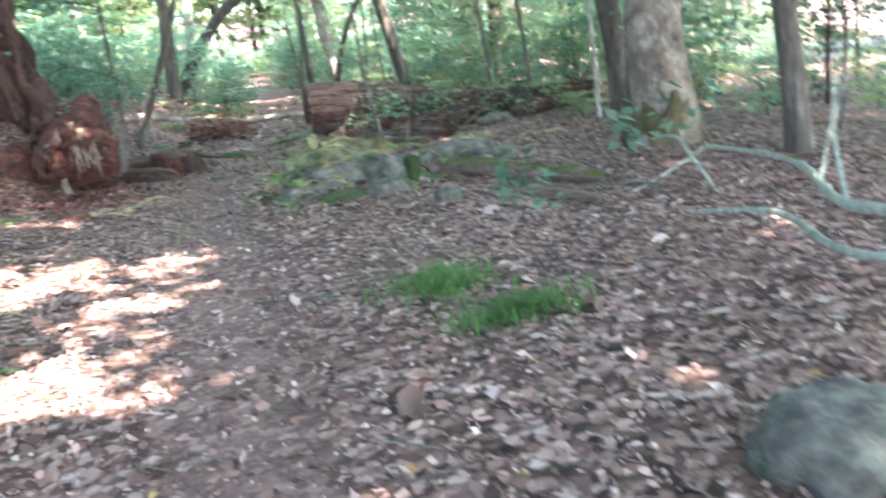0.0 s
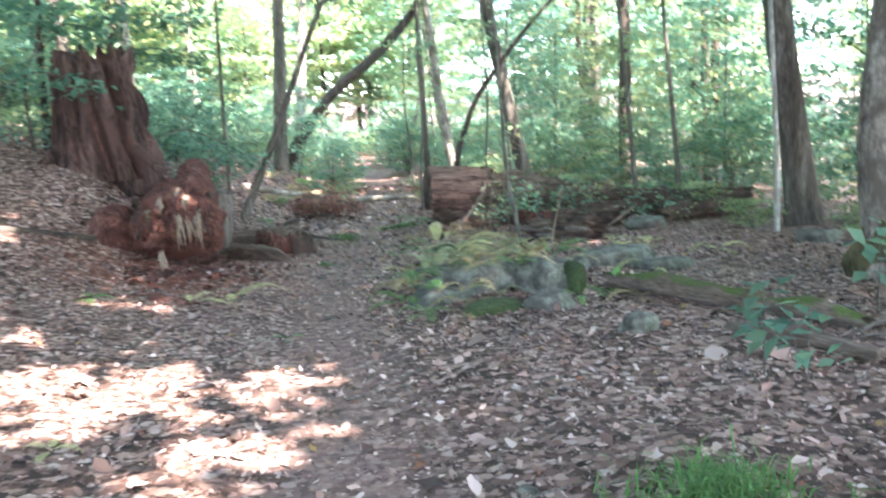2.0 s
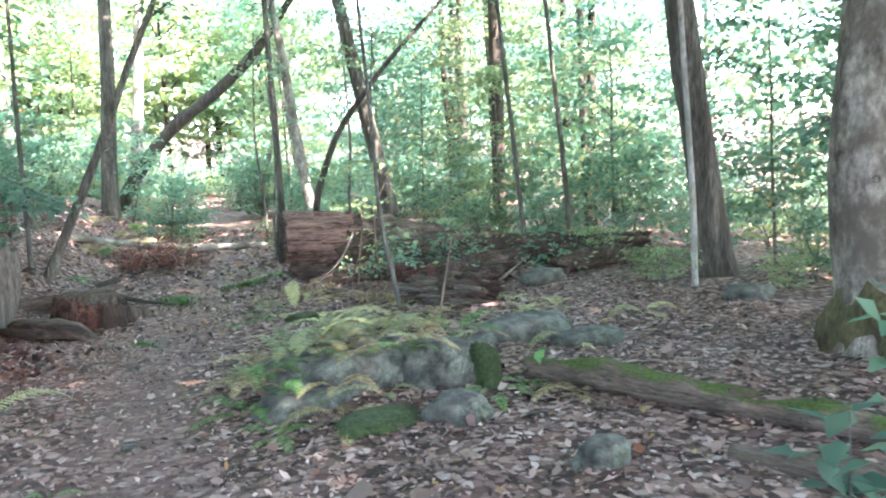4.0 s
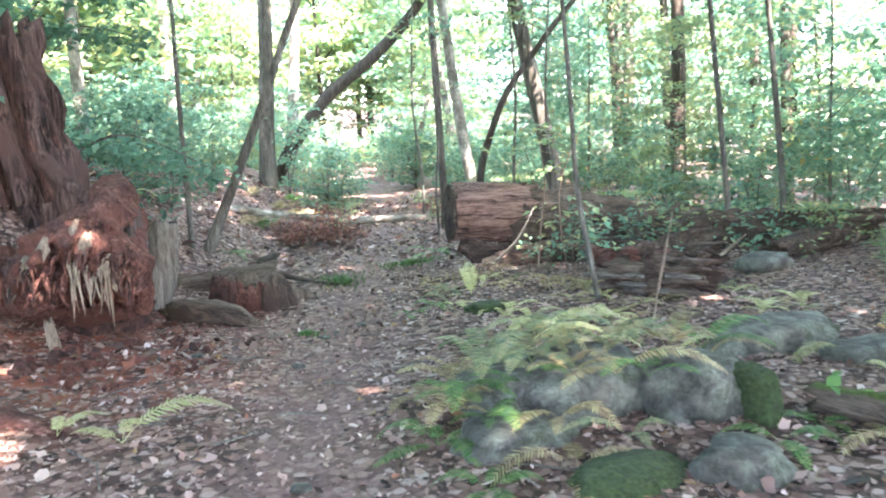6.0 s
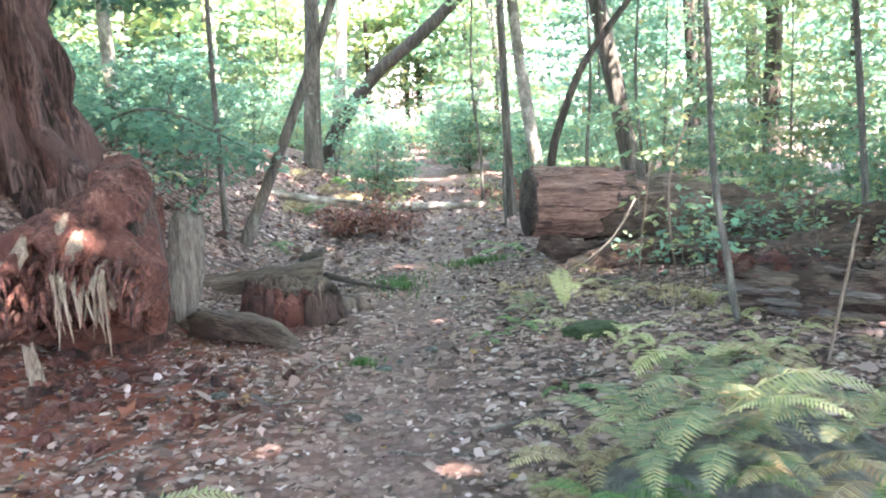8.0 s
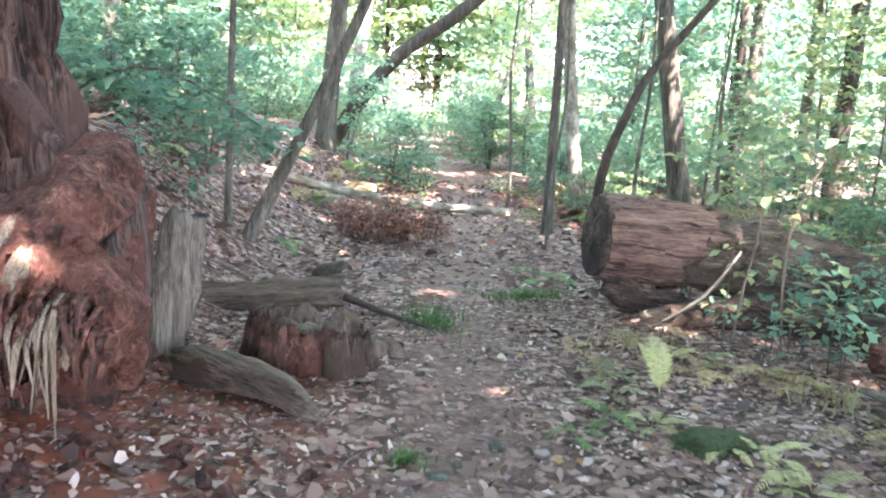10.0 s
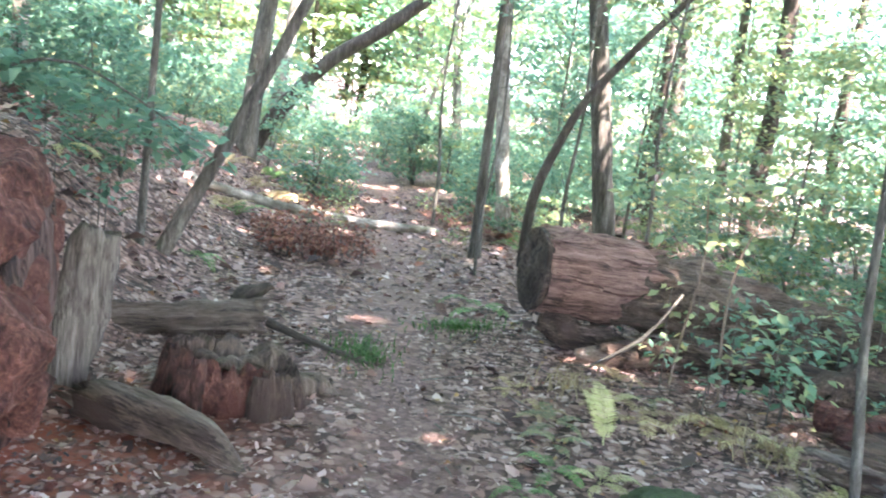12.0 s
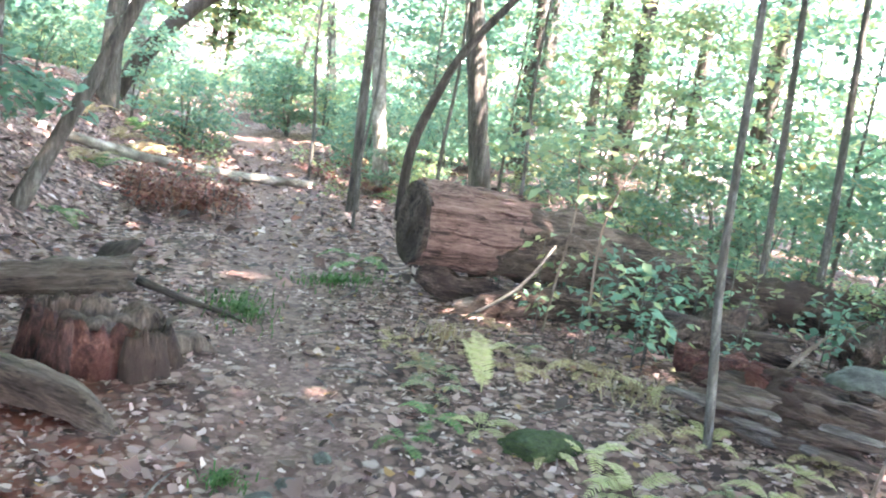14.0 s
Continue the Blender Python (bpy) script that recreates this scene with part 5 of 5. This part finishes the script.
fern(1.62, 7.5, M_FERN_PALE, [0.62, 0.5], [-28, -52], "long pale yellow fern fronds arching over the rock", 0.34, 16)
fern(1.9, 7.1, M_FERN_TAN, [0.62, 0.5], [-30, -150], "long withered fern frond hanging off the rock", 0.22, 8)
fern(2.5, 7.35, M_FERN_GREEN, [0.55, 0.5, 0.4], [10, -60, 120], GRN, 0.24, 14)
for x, y, n, sz, mat, lab in [(1.0, 7.1, 5, 0.4, M_FERN_GREEN, GRN), (1.1, 6.55, 5, 0.3, M_FERN_GREEN, GRN), (1.5, 6.6, 4, 0.45, M_FERN_TAN, TAN), (2.75, 6.75, 5, 0.3, M_FERN_GREEN, GRN), (2.9, 6.4, 4, 0.4, M_FERN_TAN, TAN),
                              (1.6, 10.35, 5, 0.28, M_FERN_GREEN, GRN), (1.35, 10.1, 4, 0.22, M_FERN_GREEN, GRN), (1.5, 8.9, 4, 0.24, M_FERN_GREEN, GRN), (1.75, 8.6, 3, 0.3, M_FERN_GREEN, GRN), (2.3, 9.1, 4, 0.5, M_FERN_PALE, PALE),
                              (2.7, 9.0, 5, 0.45, M_FERN_TAN, TAN), (2.5, 11.1, 6, 0.45, M_FERN_TAN, TAN), (2.95, 10.9, 5, 0.4, M_FERN_TAN, TAN), (2.3, 8.5, 4, 0.45, M_FERN_PALE, PALE), (3.1, 8.1, 5, 0.5, M_FERN_PALE, PALE), (3.6, 7.6, 4, 0.45, M_FERN_PALE, PALE),
                              (4.7, 8.2, 4, 0.5, M_FERN_PALE, PALE), (-1.9, 4.5, 5, 0.35, M_FERN_GREEN, GRN), (-1.5, 3.6, 5, 0.3, M_FERN_GREEN, GRN), (-2.8, 6.0, 5, 0.4, M_FERN_PALE, PALE), (-0.95, 3.05, 6, 0.22, M_FERN_GREEN, GRN), (-1.15, 4.3, 4, 0.25, M_FERN_PALE, PALE),
                              (-1.7, 7.9, 5, 0.35, M_FERN_GREEN, GRN), (-0.35, 14.9, 5, 0.5, M_FERN_GREEN, GRN), (2.3, 13.9, 5, 0.5, M_FERN_GREEN, GRN), (-1.6, 14.8, 5, 0.5, M_FERN_PALE, PALE), (0.0, 6.3, 4, 0.2, M_FERN_GREEN, GRN)]:
    s, a = ring(n, q, sz)
    fern(x, y, mat, s, a, lab)
fern(2.05, 10.7, M_FERN_PALE, [0.5, 0.42, 0.3], [80, 100, 250], "upright pale yellow fern frond beside the trail", 0.0, 48)
for i in range(26):
    x, y = q.uniform(-1.2, 5), q.uniform(17.5, 24)
    if abs(x - trail_x(y)) < 0.75:
        continue
    s, a = ring(8, q, 0.6)
    mat = q.choice([M_FERN_RUST, M_FERN_TAN, M_FERN_GREEN])
    fern(x, y, mat, s, a, {M_FERN_TAN.name: TAN, M_FERN_RUST.name: RUST, M_FERN_GREEN.name: GRN}[mat.name], 0, 15)


# ---- grass tufts and small plants ----
def grass_tuft(x, y, rx, ry, n, label, tall=1.0, mat=None):
    z0 = height(x, y)
    e = empty("grass_tuft", pose(x, y, z0), label, "grass", "grass tufts")
    verts, faces = [], []
    for i in range(n):
        a, k = q.uniform(0, 6.28), min(abs(q.gauss(0, 0.55)), 1.4)
        px, py = math.cos(a) * rx * k, math.sin(a) * ry * k
        pz = height(x + px, y + py) - z0 - 0.01
        h, b = q.uniform(0.08, 0.2) * tall, q.uniform(0, 6.28)
        d = Vector((math.cos(b), math.sin(b), 0))
        w = Vector((-d.y, d.x, 0)) * 0.004
        c = Vector((px, py, pz))
        m, t = c + d * h * 0.35 + Vector((0, 0, h * 0.75)), c + d * h * 1.05 + Vector((0, 0, h * 0.8))
        k = len(verts)
        verts += [c - w, c + w, m + w, m - w, t]
        faces += [(k, k + 1, k + 2, k + 3), (k + 3, k + 2, k + 4)]
    part("turf", mesh_of("turf", verts, faces, False), mat or M_GRASS, e, kind="stuff")
    return e


grass_tuft(1.55, 2.85, 0.36, 0.3, 520, "soft green grass tuft in leaf litter", 0.8)
grass_tuft(1.75, 2.2, 0.42, 0.22, 520, "wide soft green grass tuft in leaf litter", 0.8)
grass_tuft(0.95, 12.3, 0.3, 0.5, 350, "sparse dark green grass beside the trail", 0.5)
grass_tuft(1.9, 13.2, 0.5, 0.3, 350, "sparse green grass before the sawn log", 0.5)
for i in range(48):
    x, y = q.uniform(1.7, 4.3), q.uniform(8.2, 11.8)
    s, a = ring(q.randint(3, 6), q, q.uniform(0.18, 0.36))
    mat = q.choice([M_FERN_TAN, M_FERN_TAN, M_FERN_WAN, M_FERN_PALE])
    fern(x, y, mat, s, a, {M_FERN_TAN.name: TAN, M_FERN_PALE.name: PALE, M_FERN_WAN.name: "fading grey-green fern clump"}[mat.name], 0.0, q.uniform(0, 15))
for x, y in [(3.1, 10.6), (3.9, 10.9), (2.2, 11.6)]:
    grass_tuft(x, y, 0.35, 0.3, 90, "dry tan grass blades in the litter", 0.8, M_DRY)
grass_tuft(0.5, 9.9, 0.12, 0.1, 120, "small green grass tuft on the trail", 0.35)


def plant(x, y, h, n, leaf, mat, label, lean=(0, 0)):
    e = empty("small_plant", pose(x, y, height(x, y)), label, "plant", "small plants")
    spread_w = 0.05 + h * 0.1
    part("stem", tube("stem", [(0, 0, -0.02), (lean[0] * 0.5, lean[1] * 0.5, h * 0.5), (lean[0], lean[1], h)], [0.006, 0.005, 0.003], 5, step=0.1), M_STEM, e)
    t = rng.uniform(0.35, 1.0, n)
    p = np.stack([lean[0] * t, lean[1] * t, h * t], 1) + rng.normal(0, spread_w, (n, 3)) * [1, 1, 0.4]
    p[:, 2] = np.maximum(p[:, 2], 0.04)
    part("leaves", leaf_mesh("leaves", p, rng.uniform(0.7, 1.2, n) * leaf, 0.7, 0.32), mat, e, kind="stuff")
    return e


plant(2.55, 4.1, 0.55, 26, 0.16, M_LEAF_DEEP, "broad-leaved green seedling in the litter")
plant(2.75, 4.0, 0.4, 16, 0.14, M_LEAF_DEEP, "broad-leaved green seedling in the litter")
plant(4.2, 5.2, 0.6, 20, 0.17, M_LEAF_DEEP, "broad-leaved green seedling beside the great tree")
plant(4.6, 4.9, 0.9, 26, 0.16, M_LEAF_DEEP, "broad-leaved green seedling beside the great tree", (0.3, 0))
plant(2.95, 6.85, 0.18, 12, 0.1, M_FERN_GREEN, "bright green seedling on the mossy log")
for i in range(95):
    x, y = q.uniform(2.9, 6.8), q.uniform(10.9, 13.6)
    plant(x, y, q.uniform(0.2, 0.75), q.randint(10, 24), q.uniform(0.07, 0.12), q.choice([M_LEAF, M_LEAF_YEL, M_LEAF_DEEP]), "low leafy seedling over the rotting logs")
for i in range(30):
    x, y = q.uniform(-4.5, -0.9), q.uniform(13.2, 16.5)
    plant(x, y, q.uniform(0.2, 0.6), 16, 0.11, M_LEAF_DEEP, "low leafy seedling on the bank")


for i in range(44):
    plant(0.85 + q.gauss(0, 0.4), 16.2 + q.gauss(0, 0.24), q.uniform(0.18, 0.46), 46, q.uniform(0.05, 0.08), M_FERN_RUST, "rust-red withered low plant beside the trail", (q.uniform(-0.08, 0.08), q.uniform(-0.05, 0.05)))
for i in range(26):
    y = q.uniform(17.2, 22.5)
    x = trail_x(y) + q.choice((-1, 1)) * q.uniform(0.7, 1.7)
    plant(x, y, q.uniform(0.2, 0.55), 34, q.uniform(0.06, 0.1), q.choice([M_FERN_RUST, M_FERN_TAN, M_LEAF_YEL]), "low autumn-coloured plant along the trail", (q.uniform(-0.1, 0.1), 0))


# a leafy spray reaching over the rotten trunk
def spray(x, y, z, tip, n, leaf, mat, label, drop=0.2):
    e = empty("leafy_sapling", pose(x, y, height(x, y)), label, "sapling", "saplings")
    part("stem", tube("stem", [(0, 0, -0.05), (0.02, 0, z * 0.6), (tip[0] * 0.4, tip[1] * 0.4, z), (tip[0], tip[1], z - drop)], [0.022, 0.018, 0.012, 0.004], 6, step=0.15), M_STEM, e)
    t = rng.uniform(0, 1, n)
    p = np.stack([tip[0] * t, tip[1] * t, z - drop * t], 1) + rng.normal(0, 0.16, (n, 3)) * [1, 1, 0.5]
    part("leaves", leaf_mesh("leaves", p, rng.uniform(0.7, 1.2, n) * leaf, 0.7, 0.3), mat, e, kind="stuff")
    return e


spray(-2.6, 14.2, 1.75, (1.6, -0.4), 260, 0.14, M_LEAF_DEEP, "sapling with dark leaves reaching over the bank")
spray(-3.3, 10.9, 1.35, (1.3, -0.1), 110, 0.15, M_LEAF_DEEP, "low leafy sapling before the snag")
spray(-2.05, 14.0, 1.8 - height(-2.05, 14.0), (1.8, 0.0), 300, 0.16, M_LEAF_DEEP, "sapling with broad dark leaves spread level over the bank", 0.58)
spray(-2.9, 15.0, 2.3, (1.9, -0.6), 240, 0.15, M_LEAF_DEEP, "sapling with dark leaves over the bank")
spray(-3.3, 9.4, 3.9, (4.6, 1.5), 230, 0.15, M_LEAF, "tall sapling whose leafy limb arches over the trail")
spray(-4.3, 6.6, 3.0, (1.5, 0.5), 300, 0.16, M_LEAF, "sapling with hanging green leaves on the bank")
spray(-4.6, 8.2, 2.4, (1.6, 0.3), 300, 0.16, M_LEAF, "sapling with hanging green leaves on the bank")
spray(-3.9, 7.6, 3.7, (1.9, 0.8), 320, 0.15, M_LEAF, "sapling with green leaves on the bank")
spray(6.9, 5.4, 2.3, (-1.2, 0.9), 120, 0.15, M_LEAF, "sapling with green leaves behind the great tree")
spray(6.4, 7.6, 1.7, (-0.9, -0.6), 110, 0.15, M_LEAF, "low sapling with green leaves behind the great tree")
spray(-3.4, 13.0, 1.9, (1.2, 1.2), 200, 0.14, M_LEAF_DEEP, "sapling with dark leaves behind the snag")


# ---- leaf litter, nearest stretch of the walk ----
def litter(name, n, x0, x1, y0, y1, size, small=True):
    x, y = rng.uniform(x0, x1, n), rng.uniform(y0, y1, n)
    t = np.abs(x - np.interp(y, [p[0] for p in TRAIL], [p[1] for p in TRAIL]))
    keep = rng.uniform(0, 1, n) < np.clip(0.55 + t * 1.0, 0, 1)
    x, y = x[keep], y[keep]
    z = np.array([height(a, b) for a, b in zip(x, y)]) + rng.uniform(0.0, 0.012, len(x))
    s = rng.lognormal(0.0, 0.36, len(x)) * size * 0.92
    me = dead_leaf_mesh(name, np.stack([x, y, z], 1), s) if small else leaf_mesh(name, np.stack([x, y, z], 1), s, 0.5, 0.34, -0.05)
    me.materials.append(M_LITTER)
    return tagged(new(name, me), "scattered dry brown fallen leaves over the forest floor", "leaf litter", kind="stuff")


litter("fallen_leaves", 76000, -3.6, 6.0, -1.0, 13, 0.038)
litter("fallen_leaves", 2600, -3.4, 5.5, 0.0, 13, 0.075)
litter("fallen_leaves", 20000, -5, 8, 13, 24, 0.085, False)


# ---- twigs strewn in the litter ----
def twigs(n):
    e = empty("fallen_twigs", pose(0, 0, 0), "thin dead twigs strewn over the leaf litter", "twigs", kind="stuff")
    t = random.Random(77)
    ms = []
    for i in range(n):
        x, y = t.uniform(-3.5, 6), t.uniform(-1, 14)
        a, ln = t.uniform(0, 6.28), t.uniform(0.1, 0.45)
        dx, dy = math.cos(a) * ln, math.sin(a) * ln
        pts = [(x, y, height(x, y) + 0.012), (x + dx * 0.5, y + dy * 0.5 + t.uniform(-0.03, 0.03), height(x + dx * 0.5, y + dy * 0.5) + 0.02), (x + dx, y + dy, height(x + dx, y + dy) + 0.012)]
        ms.append(tube("twig", pts, [0.006, 0.005, 0.003], 5, 0.2, step=0.1, seed=i))
    part("twig", join_meshes("twig", ms), M_GREYWOOD, e, kind="stuff")


twigs(260)
